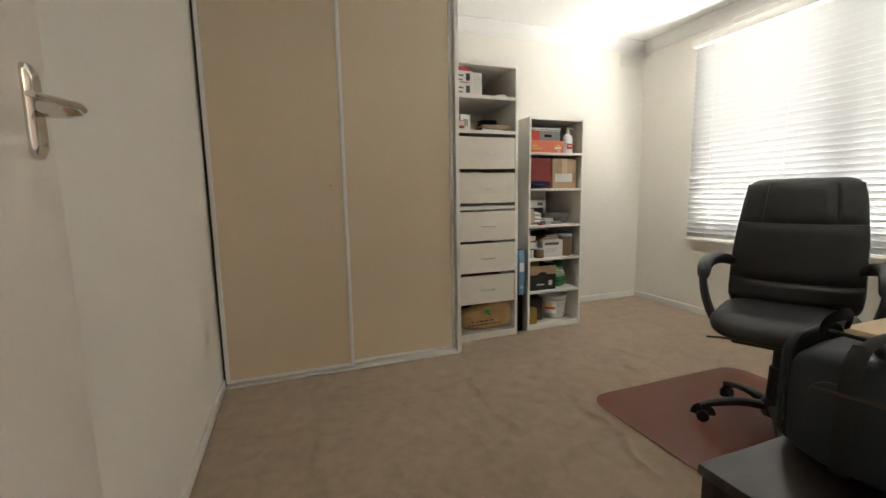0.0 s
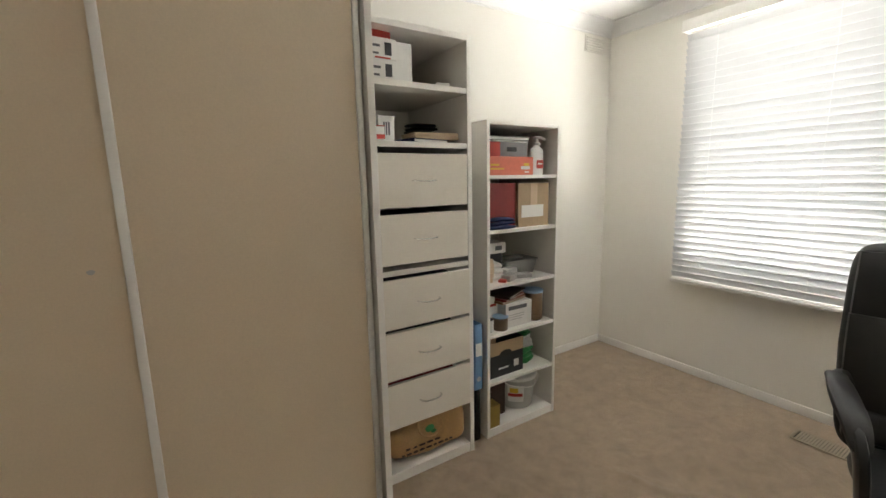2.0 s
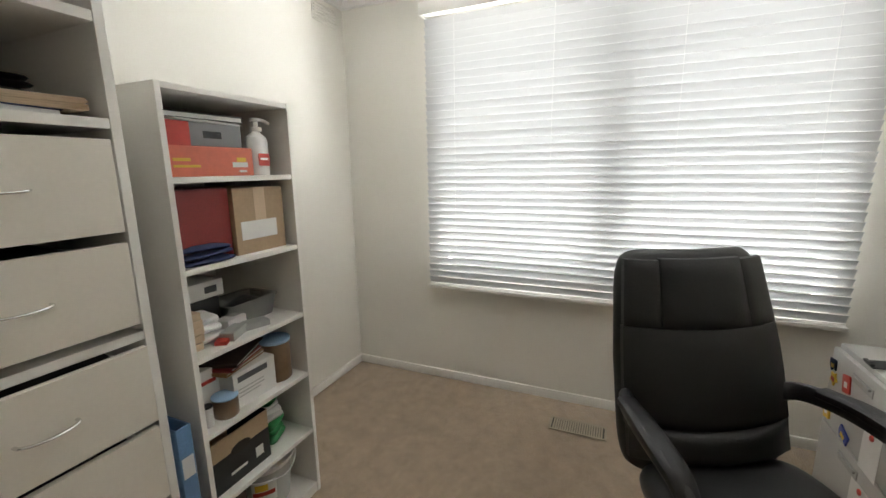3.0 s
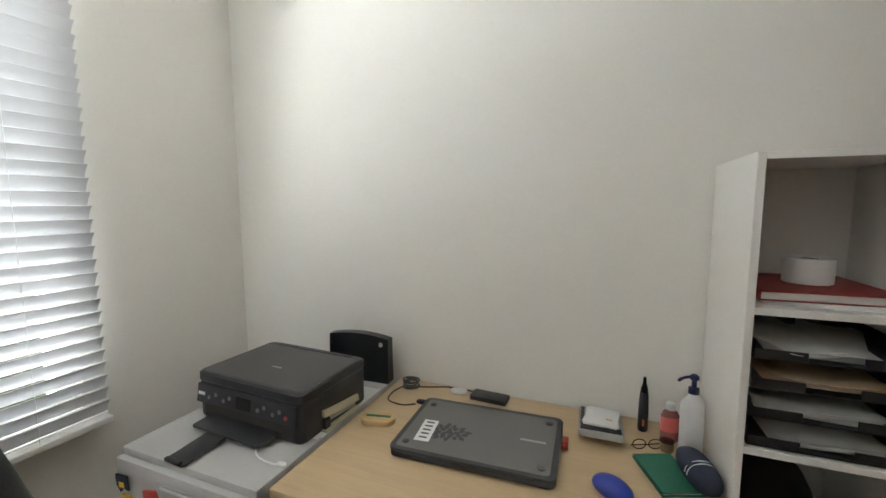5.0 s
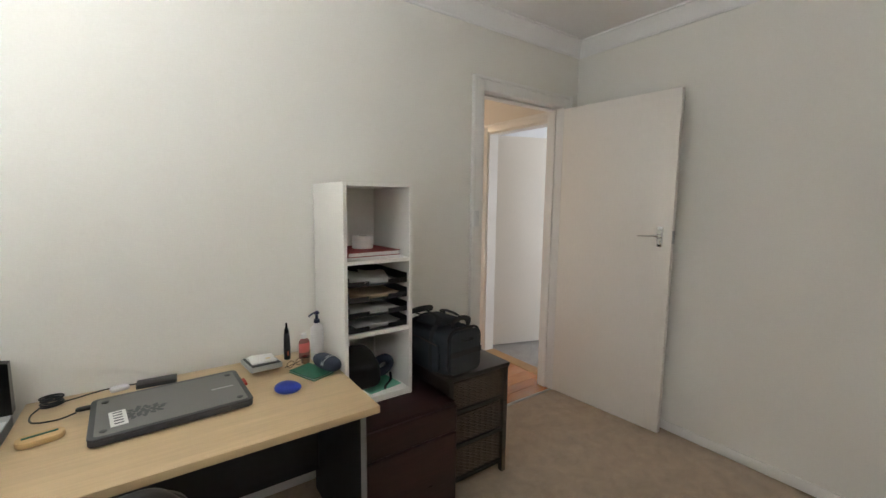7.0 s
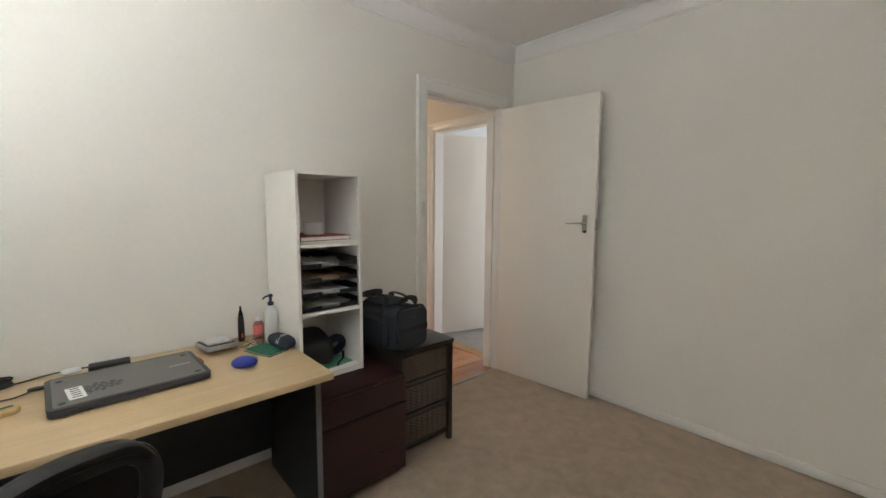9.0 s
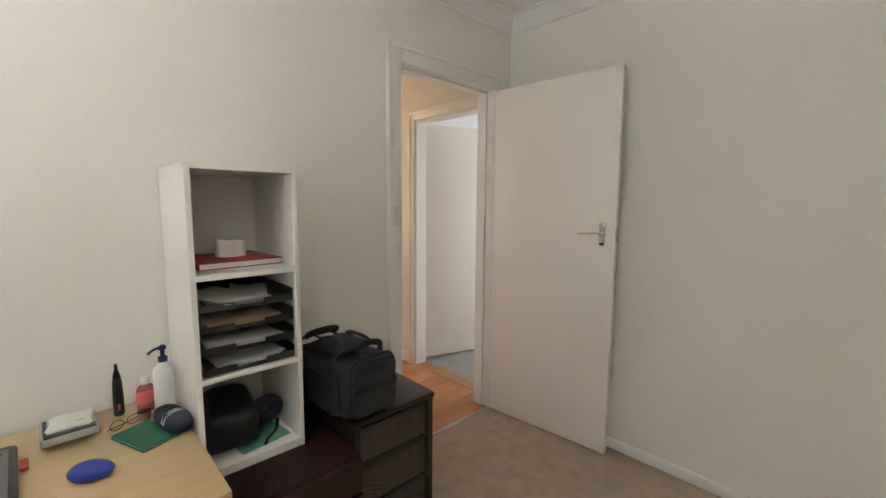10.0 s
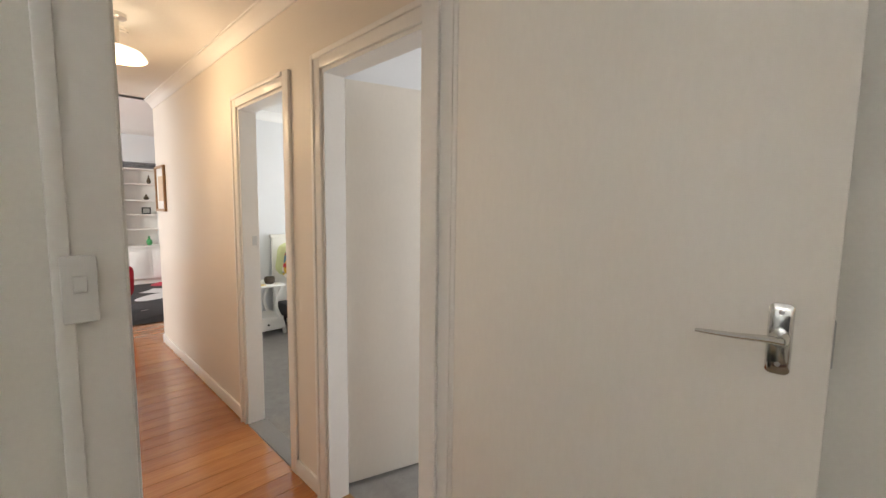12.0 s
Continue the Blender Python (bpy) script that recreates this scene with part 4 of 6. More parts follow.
def sheet_stack(name, label, at, w, d, h, mat, turn=0, count=6):
    """Loose sheets, each a little askew."""
    ob = thing(name, label, "papers", pose(*at, 0, 0, turn))
    for k in range(count):
        part("sheet", moved(box(-w / 2, w / 2, -d / 2, d / 2, 0, h / count * 0.9, 0), Matrix.Translation((random.uniform(-0.006, 0.006), random.uniform(-0.006, 0.006), h * k / count)) @ Matrix.Rotation(radians(random.uniform(-3, 3)), 4, "Z")), mat, ob)
    return ob


def book(name, label, at, w, d, h, mat, turn=0):
    ob = thing(name, label, "book", pose(*at, 0, 0, turn))
    part("cover", join(box(-w / 2, w / 2, -d / 2, d / 2, 0, 0.003, 0.0008), box(-w / 2, w / 2, -d / 2, d / 2, h - 0.003, h, 0.0008), box(-w / 2, -w / 2 + 0.003, -d / 2, d / 2, 0.003, h - 0.003, 0.0005)), mat, ob)
    part("page_block", box(-w / 2 + 0.003, w / 2 - 0.005, -d / 2 + 0.005, d / 2 - 0.005, 0.003, h - 0.003, 0), PAPER, ob)
    return ob


def jar(name, label, at, r, h, body, lid):
    ob = thing(name, label, "jar", pose(*at))
    part("jar_body", turned([(r * 0.9, 0), (r, 0.006), (r, h * 0.9), (r * 0.93, h * 0.94)], 24), body, ob)
    part("lid", turned([(r * 1.03, h * 0.92), (r * 1.05, h * 0.93), (r * 1.05, h * 0.985), (r * 0.98, h)], 24), lid, ob)
    return ob


def pump_bottle(name, label, at, r, h, body, head, turn=0, squash=0.7, band=None):
    ob = thing(name, label, "pump bottle", pose(*at, 0, 0, turn))
    flat = Matrix.Diagonal((1, squash, 1, 1))
    part("bottle_body", moved(turned([(r * 0.93, 0), (r, 0.004), (r, h * 0.58), (r * 0.92, h * 0.66), (r * 0.45, h * 0.73), (r * 0.38, h * 0.76)], 28), flat), body, ob)
    pump = part("pump_head", join(turned([(r * 0.42, h * 0.76), (r * 0.42, h * 0.83), (r * 0.2, h * 0.84), (r * 0.2, h * 0.93), (r * 0.36, h * 0.94), (r * 0.36, h * 0.98), (r * 0.2, h)], 18)), head, ob)
    part("spout", sweep(smooth_path([(0, 0, h * 0.965), (r * 0.7, 0, h * 0.97), (r * 1.25, 0, h * 0.945), (r * 1.4, 0, h * 0.92)], 4), r * 0.13, n=8), head, pump)
    if band:
        part("label_band", moved(turned([(r * 1.006, h * 0.2), (r * 1.008, h * 0.21), (r * 1.008, h * 0.4), (r * 1.006, h * 0.41)], 28), flat), band, ob)
    return ob


def cloth_pile(name, label, at, sx, sy, sz, mat, seed, category="cloth", turn=0):
    ob = thing(name, label, category, pose(*at, 0, 0, turn))
    n = 3
    for k in range(n):
        part("fold", cushion(sx * (1 - 0.06 * k), sy * (1 - 0.05 * k), sz / n * 1.25, 5, 2.2, 30, 8, (0, 0, sz / n * (k + 0.6)), 0.012, seed + k), mat, ob)
    return ob


# ---- in the drawer tower ----
Z1, Z2 = 1.787, 1.547
for i, (dx, dz) in enumerate(((0.0, 0.0), (0.0, 0.082))):
    ob = carton("globe_box", "small white printed carton stacked on shelf", "box", (TX + 0.109, TY + 0.10, Z1 + dz + 0.0005), (0.135, 0.12, 0.081), PAPER, 0, None, "white cartons on the shelf")
    print_bars(ob, 0.135, 0.12, 0.081, ((0.12, 0.55, 0.35, 0.12), (0.12, 0.2, 0.3, 0.1)), INK)
    print_bars(ob, 0.135, 0.12, 0.081, ((0.62, 0.2, 0.22, 0.6),), GREY_PANEL, "printed_picture")
    print_bars(ob, 0.135, 0.12, 0.081, ((0.3, 0.02, 0.5, 0.08),), RED, "printed_stripe")
carton("tall_carton", "plain white carton standing on shelf", "box", (TX + 0.213, TY + 0.11, Z1 + 0.0005), (0.075, 0.13, 0.158), PAPER)
carton("red_packet", "red and white packet on top of cartons", "packet", (TX + 0.099, TY + 0.10, Z1 + 0.165), (0.12, 0.09, 0.03), RED, 6)
carton("small_carton", "small cream carton beside odds and ends", "box", (TX + 0.444, TY + 0.14, Z1 + 0.0005), (0.07, 0.09, 0.035), PAPER, -12)
cloth_pile("leather_purse", "small brown leather purse lying flat", (TX + 0.359, TY + 0.17, Z1), 0.11, 0.08, 0.035, BROWN, 5, "purse", 10)
carton("orange_packet", "flat orange packet on shelf", "packet", (TX + 0.397, TY + 0.27, Z1 + 0.0005), (0.12, 0.08, 0.03), ORANGE, 14)
ob = carton("label_box", "white carton with printed label", "box", (TX + 0.118, TY + 0.10, Z2 + 0.0005), (0.075, 0.11, 0.105), PAPER, 4)
print_bars(ob, 0.075, 0.11, 0.105, ((0.3, 0.25, 0.1, 0.5), (0.45, 0.25, 0.08, 0.5), (0.6, 0.25, 0.1, 0.5)), INK)
ob = carton("bandage_box", "flat red and white carton", "box", (TX + 0.059, TY + 0.055, Z2 + 0.0005), (0.078, 0.09, 0.06), PAPER, -3)
print_bars(ob, 0.078, 0.09, 0.06, ((0.0, 0.1, 1.0, 0.3), (0.0, 0.92, 1.0, 0.07)), RED, "printed_stripe")
book("ring_binder", "dark blue folder lying flat", (TX + 0.312, TY + 0.17, Z2 + 0.0005), 0.21, 0.26, 0.018, DENIM, 12)
sheet_stack("envelope_stack", "pile of tan envelopes on shelf", (TX + 0.378, TY + 0.13, Z2 + 0.019), 0.22, 0.15, 0.03, MANILA, -5)
cloth_pile("folded_hat", "black folded cloth hat on envelopes", (TX + 0.350, TY + 0.16, Z2 + 0.049), 0.15, 0.12, 0.045, NYLON_BLACK, 8, "hat")

# shopping bag in the bottom compartment
bag = thing("shopping_bag", "crumpled tan printed shopping bag with handles", "shopping bag", pose(TX + 0.274, TY + 0.10, 0.051, 0, 0, -2))


def bag_warp(p):
    q = p.copy()
    q.z += 0.02 * math.sin(p.x * 17) * (1 if p.z > 0 else 0) + 0.03 * (p.x / 0.2) * (1 if p.z > 0.02 else 0)
    q.y += 0.010 * math.sin(p.x * 23 + p.z * 19)
    return q


part("bag_body", cushion(0.42, 0.16, 0.20, 5, 4.0, 48, 18, (0, 0, 0.112), 0.010, 3, bag_warp), HESSIAN, bag)
part("carry_handle", sweep(smooth_path([(-0.06, -0.075, 0.20), (-0.055, -0.088, 0.15), (-0.02, -0.092, 0.12), (0.03, -0.092, 0.118), (0.062, -0.088, 0.15), (0.066, -0.075, 0.205)], 5), 0.006, 0.004, 8), HESSIAN, bag)
part("printed_emblem", join(cushion(0.05, 0.006, 0.04, 2, 2, 16, 8, (0.0, -0.084, 0.155)), cushion(0.03, 0.006, 0.02, 2, 2, 14, 6, (0.02, -0.085, 0.135))), GREEN_PRINT, bag, "faded green printed emblem")
for k, (xa, xb, z) in enumerate(((-0.13, 0.05, 0.085), (-0.15, 0.12, 0.058))):
    x = xa
    words = []
    while x < xb:
        w = random.uniform(0.014, 0.036)
        words.append(cushion(w, 0.004, 0.010, 6, 4, 12, 6, (x + w / 2, -0.0835 + 0.002 * k, z + 0.02 * x)))
        x += w + 0.008
    part("printed_line", join(*words), BROWN, bag, "line of dark brown lettering, unreadable")
carton("black_tin", "black box behind the shopping bag", "box", (TX + 0.255, TY + 0.33, 0.051), (0.30, 0.2, 0.20), GLOSS_BLACK)
jar("red_flask", "red drinking flask beside the bag", (TX + 0.049, TY + 0.07, 0.051), 0.024, 0.15, RED, BLACK_PLASTIC)

# ---- folder between the cases ----
ob = thing("lever_arch_folder", "blue lever arch folder with white spine label", "folder", pose(2.105, 2.83, 0.255))
part("spine", box(-0.022, 0.022, 0, 0.29, 0, 0.35, 0.002), FOLDER_BLUE, ob)
part("spine_label", box(-0.016, 0.016, -0.0008, 0, 0.19, 0.245, 0), PAPER, ob)
ob = thing("black_case", "narrow black case standing on the carpet", "case", pose(2.095, 2.80, 0))
part("case_body", box(-0.022, 0.022, 0, 0.3, 0.0, 0.300, 0.006, 2), GLOSS_BLACK, ob)

ob = thing("lever_arch_file", "blue card lever arch file standing on black case", "file", pose(2.095, 2.785, 0.3005))
part("cover", join(box(-0.024, 0.024, 0, 0.006, 0, 0.355, 0.002, 2), box(-0.024, -0.020, 0.006, 0.27, 0, 0.355, 0.001), box(0.020, 0.024, 0.006, 0.27, 0, 0.355, 0.001)), BINDER_BLUE, ob)
part("paper_block", box(-0.018, 0.014, 0.03, 0.255, 0.004, 0.30, 0.001), PAPER, ob)
part("spine_label", box(-0.019, 0.019, -0.0012, -0.0002, 0.185, 0.255, 0), PAPER, ob, "white paper spine label")
part("finger_ring", moved(turned([(0.012, 0), (0.014, 0.0015), (0.010, 0.002), (0.009, 0)], 20), Matrix.Translation((0, -0.0002, 0.06)) @ Matrix.Rotation(radians(90), 4, "X")), STEEL, ob)

# ---- in the bookcase ----
S0, S1, S2, S3, S4, S5 = 0.0455, 0.3125, 0.5785, 0.8435, 1.1285, 1.4035
ob = carton("orange_carton", "orange-red printed carton on shelf", "box", (BX + 0.172, BY + 0.13, S5), (0.305, 0.22, 0.092), ORANGE)
print_bars(ob, 0.305, 0.22, 0.092, ((0.06, 0.5, 0.18, 0.1), (0.06, 0.3, 0.28, 0.08)), YELLOW)
print_bars(ob, 0.305, 0.22, 0.092, ((0.72, 0.3, 0.2, 0.18), (0.8, 0.12, 0.1, 0.08)), PAPER, "printed_word")
print_bars(ob, 0.305, 0.22, 0.092, ((0.78, 0.5, 0.12, 0.15),), YELLOW, "printed_mark")
ob = carton("grey_gift_box", "grey and red box on the orange carton", "box", (BX + 0.172, BY + 0.13, S5 + 0.093), (0.26, 0.18, 0.072), GREY_EDGE)
print_bars(ob, 0.26, 0.18, 0.072, ((0.45, 0.35, 0.25, 0.3),), GLOSS_BLACK)
print_bars(ob, 0.26, 0.18, 0.072, ((0.0, 0.0, 0.28, 1.0),), RED, "printed_end")
book("black_folder", "black folder lying on boxes", (BX + 0.172, BY + 0.15, S5 + 0.1735), 0.29, 0.22, 0.02, GLOSS_BLACK, -3)
sheet_stack("white_tray_papers", "thin white papers on the folder", (BX + 0.181, BY + 0.128, S5 + 0.1665), 0.25, 0.18, 0.006, PAPER, 4, 3)
carton("ochre_box", "ochre carton at the back of shelf", "box", (BX + 0.362, BY + 0.32, S5), (0.10, 0.2, 0.17), KRAFT)
ob = pump_bottle("sanitiser_bottle", "clear-white pump bottle with red label", (BX + 0.394, BY + 0.07, S5), 0.052, 0.205, WHITE_PLASTIC, WHITE_PLASTIC, 8, 0.5)
part("front_label", moved(prism(rounded(-0.030, 0.030, -0.022, 0.022, 0.006, 3), 0, 0.0012), Matrix.Translation((0, -0.0262, 0.055)) @ Matrix.Rotation(radians(90), 4, "X")), RED, ob, "red front label")
part("label_print", moved(box(-0.020, 0.020, -0.004, 0.004, 0.0013, 0.0018, 0), Matrix.Translation((0, -0.0262, 0.058)) @ Matrix.Rotation(radians(90), 4, "X")), PAPER, ob)
carton("maroon_box", "deep maroon box file on shelf", "box", (BX + 0.131, BY + 0.22, S4), (0.20, 0.34, 0.235), DARK_RED)
ob = carton("cardboard_carton", "brown cardboard carton with clear tape", "carton", (BX + 0.348, BY + 0.185, S4), (0.225, 0.30, 0.232), KRAFT, 0, MANILA)
part("torn_label", box(-0.09, 0.07, -0.1518, -0.1508, 0.05, 0.115, 0), PAPER, ob)
cloth_pile("blue_cloth", "folded dark blue cloth at shelf edge", (BX + 0.118, BY + 0.055, S4), 0.20, 0.10, 0.055, DENIM, 11)
carton("black_carton", "black carton with white lid", "box", (BX + 0.154, BY + 0.27, S3), (0.19, 0.18, 0.13), BLACK_PLASTIC)
ob = carton("white_carton", "white carton on black carton", "box", (BX + 0.163, BY + 0.25, S3 + 0.131), (0.19, 0.18, 0.06), PAPER)
print_bars(ob, 0.19, 0.18, 0.06, ((0.6, 0.3, 0.25, 0.4),), INK)
sheet_stack("manila_envelope", "upright pile of manila envelopes", (BX + 0.054, BY + 0.16, S3), 0.07, 0.2, 0.13, MANILA, 0, 5)
cloth_pile("plastic_bag", "scrunched white plastic bag", (BX + 0.127, BY + 0.12, S3), 0.11, 0.11, 0.10, PAPER, 21, "plastic bag")
tub = thing("clear_tub", "clear plastic tub of small dark parts", "container", pose(BX + 0.353, BY + 0.20, S3))
part("tub_body", loft([[Vector((x, y, z)) for x, y in rounded(-a, a, -b, b, 0.02)] for a, b, z in ((0.10, 0.075, 0.0), (0.112, 0.085, 0.075), (0.118, 0.09, 0.078), (0.118, 0.09, 0.083), (0.108, 0.082, 0.083), (0.098, 0.072, 0.008))]), CLEAR, tub)
part("filling", cushion(0.16, 0.11, 0.06, 4, 2, 30, 10, (0, 0, 0.042), 0.03, 31), BLACK_PLASTIC, tub)
for k, (x, y, w, d, h, m, r) in enumerate(((0.20, 0.06, 0.10, 0.05, 0.03, SILVER_PLASTIC, 24), (0.29, 0.07, 0.11, 0.06, 0.022, SILVER_PLASTIC, -18), (0.15, 0.05, 0.07, 0.04, 0.014, RED, 35), (0.25, 0.13, 0.09, 0.06, 0.045, PAPER, 8))):
    carton("loose_gadget", "small loose gadget box among shelf clutter", "gadget", (BX + x, BY + y, S3), (w, d, h), m, r, None, "gadgets on the shelf")
ob = carton("archive_carton", "white archive carton with black label", "box", (BX + 0.253, BY + 0.18, S2), (0.19, 0.28, 0.135), PAPER)
print_bars(ob, 0.19, 0.28, 0.135, ((0.1, 0.72, 0.7, 0.16),), INK)
print_bars(ob, 0.19, 0.28, 0.135, ((0.1, 0.5, 0.6, 0.03), (0.1, 0.4, 0.6, 0.03), (0.1, 0.3, 0.5, 0.03)), CABINET_GREY, "printed_lines")
ob = carton("medicine_carton", "tall white carton with red print", "box", (BX + 0.091, BY + 0.20, S2), (0.12, 0.2, 0.17), PAPER)
print_bars(ob, 0.12, 0.2, 0.17, ((0.35, 0.7, 0.55, 0.08),), RED, "printed_stripe")
for k in range(3):
    book("picture_frame_stack", "thin wooden frames stacked at a slant", (BX + 0.235, BY + 0.16, S2 + 0.136 + 0.014 * k), 0.24, 0.19, 0.013, (FRAME_WOOD, DARK_RED, BROWN)[k], 12 + 7 * k)
jar("large_jar", "large brown jar with pale blue lid", (BX + 0.403, BY + 0.09, S2), 0.058, 0.175, AMBER_JAR, LID_BLUE)
jar("small_jar", "small brown jar with pale blue lid", (BX + 0.131, BY + 0.055, S2), 0.042, 0.075, AMBER_JAR, LID_BLUE)
jar("pill_bottle", "small white bottle with dark cap", (BX + 0.059, BY + 0.05, S2), 0.017, 0.075, WHITE_PLASTIC, BLACK_PLASTIC)
tray = thing("display_carton", "black open carton with torn orange lining", "carton", pose(BX + 0.158, BY + 0.16, S1))
part("carton_front", box(-0.128, 0.128, -0.12, -0.117, 0, 0.125, 0), BLACK_PLASTIC, tray)
part("carton_band", box(-0.128, 0.128, -0.1205, -0.1165, 0.126, 0.198, 0), KRAFT, tray, "brown card upper band")
# uncut card: a dark disc gives the shade of the hand hole
part("hand_hole_shade", moved(prism([(0.042 * math.cos(a), 0.020 * math.sin(a)) for a in [math.tau * k / 18 for k in range(18)]], 0, 0.001), Matrix.Translation((0.0, -0.1207, 0.128)) @ Matrix.Rotation(radians(90), 4, "X")), DARK_GAP, tray, "dark oval drawn for the shaded hand hole")
part("carton_side", box(-0.128, -0.125, -0.117, 0.12, 0, 0.2, 0), BLACK_PLASTIC, tray)
part("carton_side", box(0.125, 0.128, -0.117, 0.12, 0, 0.2, 0), BLACK_PLASTIC, tray)
part("carton_bottom", box(-0.125, 0.125, -0.117, 0.12, 0, 0.003, 0), BLACK_PLASTIC, tray)
part("carton_back", box(-0.125, 0.125, 0.117, 0.12, 0.003, 0.22, 0), KRAFT, tray, "orange-brown inner lining")
part("printed_word", box(-0.05, 0.02, -0.1208, -0.12, 0.04, 0.05, 0), PAPER, tray)
part("printed_word", box(0.06, 0.095, -0.1208, -0.12, 0.035, 0.075, 0), PAPER, tray)
cloth_pile("tissue_bag", "crumpled green and white plastic packet", (BX + 0.362, BY + 0.12, S1), 0.12, 0.10, 0.09, GREEN_PRINT, 41, "packet", 20)
cloth_pile("paper_packet", "crumpled white packet with green print", (BX + 0.362, BY + 0.13, S1 + 0.085), 0.11, 0.09, 0.08, PAPER, 43, "packet", -10)
cloth_pile("green_packet", "crumpled green plastic packet", (BX + 0.362, BY + 0.128, S1 + 0.16), 0.10, 0.08, 0.06, GREEN_PRINT, 47, "packet", 30)
ob = carton("gold_box", "small gold tin box", "tin", (BX + 0.056, BY + 0.045, S0), (0.075, 0.07, 0.125), GOLD_TIN)
carton("brown_carton", "dark brown carton under plastic film", "box", (BX + 0.113, BY + 0.19, S0), (0.17, 0.2, 0.185), BROWN)
cloth_pile("plastic_film", "crumpled clear plastic film on carton", (BX + 0.109, BY + 0.18, S0 + 0.186), 0.16, 0.16, 0.035, CLEAR, 51, "plastic film")
pail = thing("plastic_pail", "clear plastic pail with white rim and label", "bucket", pose(BX + 0.339, BY + 0.16, S0))
part("pail_body", turned([(0.098, 0), (0.100, 0.004), (0.118, 0.185), (0.114, 0.185), (0.096, 0.006), (0.001, 0.005)], 32), MILKY, pail)
part("rim", turned([(0.118, 0.178), (0.126, 0.180), (0.126, 0.196), (0.116, 0.200), (0.112, 0.192)], 32), WHITE_PLASTIC, pail, "white rim")
part("wire_handle", sweep(smooth_path([(-0.127, 0, 0.182), (-0.11, -0.08, 0.162), (0, -0.135, 0.148), (0.11, -0.08, 0.162), (0.127, 0, 0.182)], 6), 0.003, n=6), WHITE_PLASTIC, pail)
part("paper_label", loft([[Vector((r * math.cos(a), r * math.sin(a), z)) for r, z in ((0.1095, 0.05), (0.1105, 0.05), (0.1185, 0.15), (0.1175, 0.15))] for a in [radians(205 + 6 * k) for k in range(9)]]), PAPER, pail, "red and yellow printed label")
part("label_print", loft([[Vector((r * math.cos(a), r * math.sin(a), z)) for r, z in ((0.1155, 0.085), (0.116, 0.085), (0.118, 0.105), (0.1175, 0.105))] for a in [radians(207 + 6 * k) for k in range(8)]]), RED, pail)
part("label_picture", loft([[Vector((r * math.cos(a), r * math.sin(a), z)) for r, z in ((0.117, 0.108), (0.1178, 0.108), (0.1195, 0.138), (0.1185, 0.138))] for a in [radians(212 + 6 * k) for k in range(5)]]), YELLOW, pail)

# ---- on the desk ----
DT = DKZ + 0.0005
lap = thing("laptop", "closed dark grey laptop with stickers on desk", "laptop", pose(2.540, 0.334, DT, 0, 0, 2.6))
part("base", join(moved(prism(rounded(-0.222, 0.222, -0.153, 0.153, 0.022), 0.004, 0.020, 0.003), Matrix()), box(-0.2, -0.17, -0.14, -0.12, 0, 0.005, 0), box(0.17, 0.2, -0.14, -0.12, 0, 0.005, 0), box(-0.2, -0.17, 0.12, 0.14, 0, 0.005, 0), box(0.17, 0.2, 0.12, 0.14, 0, 0.005, 0)), LAPTOP_EDGE, lap)
lid = part("lid", prism(rounded(-0.223, 0.223, -0.154, 0.154, 0.022), 0.021, 0.030, 0.003), LAPTOP_EDGE, lap)
part("lid_panel", prism(rounded(-0.207, 0.207, -0.135, 0.141, 0.012), 0.030, 0.0308, 0), LAPTOP_LID, lid, "satin grey lid panel")
part("sticker", moved(box(-0.022, 0.022, -0.056, 0.056, 0.0309, 0.0314, 0), Matrix.Translation((0.150, 0.045, 0)) @ Matrix.Rotation(radians(4), 4, "Z")), PAPER, lid, "white printed sticker")
part("sticker_print", moved(join(*[box(-0.012, 0.012, -0.046 + 0.02 * k, -0.038 + 0.02 * k, 0.0315, 0.0317, 0) for k in range(5)]), Matrix.Translation((0.150, 0.045, 0)) @ Matrix.Rotation(radians(4), 4, "Z")), INK, lid)
petals = []
for k in range(26):
    a, r = k * 2.4, 0.008 * math.sqrt(k)
    petals.append(moved(prism([(0.010 * math.cos(q) * (1 + 0.3 * math.cos(3 * q)), 0.007 * math.sin(q)) for q in [math.tau * j / 9 for j in range(9)]], 0.0309, 0.0312), Matrix.Translation((0.085 + 1.4 * r * math.cos(a), 0.035 + r * math.sin(a), 0)) @ Matrix.Rotation(a, 4, "Z")))
part("flower_print", join(*petals), LAPTOP_EDGE, lid, "dark printed flower pattern")
part("name_strip", box(-0.185, -0.115, -0.003, 0.006, 0.0309, 0.0312, 0), SILVER_PLASTIC, lid, "small silver strip")
for x, y in ((-0.185, -0.105), (-0.185, 0.115), (0.185, 0.115), (0.185, -0.105)):
    part("rubber_dot", turned([(0.010, 0.0308), (0.010, 0.0325), (0.008, 0.033)], 14, (x, y, 0)), LAPTOP_EDGE, lid)

ob = thing("usb_stick", "small red memory stick plugged into laptop", "memory stick", pose(2.309, 0.275, DT, 0, 0, 2.6))
part("stick_body", box(-0.008, 0.008, -0.035, 0.0, 0.004, 0.014, 0.002), RED, ob)
part("cap_end", box(-0.008, 0.008, 0.001, 0.02, 0.004, 0.014, 0.002), RED, ob)
ob = thing("hard_drive", "flat black portable drive against the wall", "hard drive", pose(2.585, 0.075, DT, 0, 0, -3))
part("drive_body", prism(rounded(-0.065, 0.065, -0.03, 0.03, 0.006), 0, 0.016, 0.002), BLACK_PLASTIC, ob)
ob = thing("charger_cable", "coiled black charger cable with plug", "cable", pose(2.882, 0.095, DT))
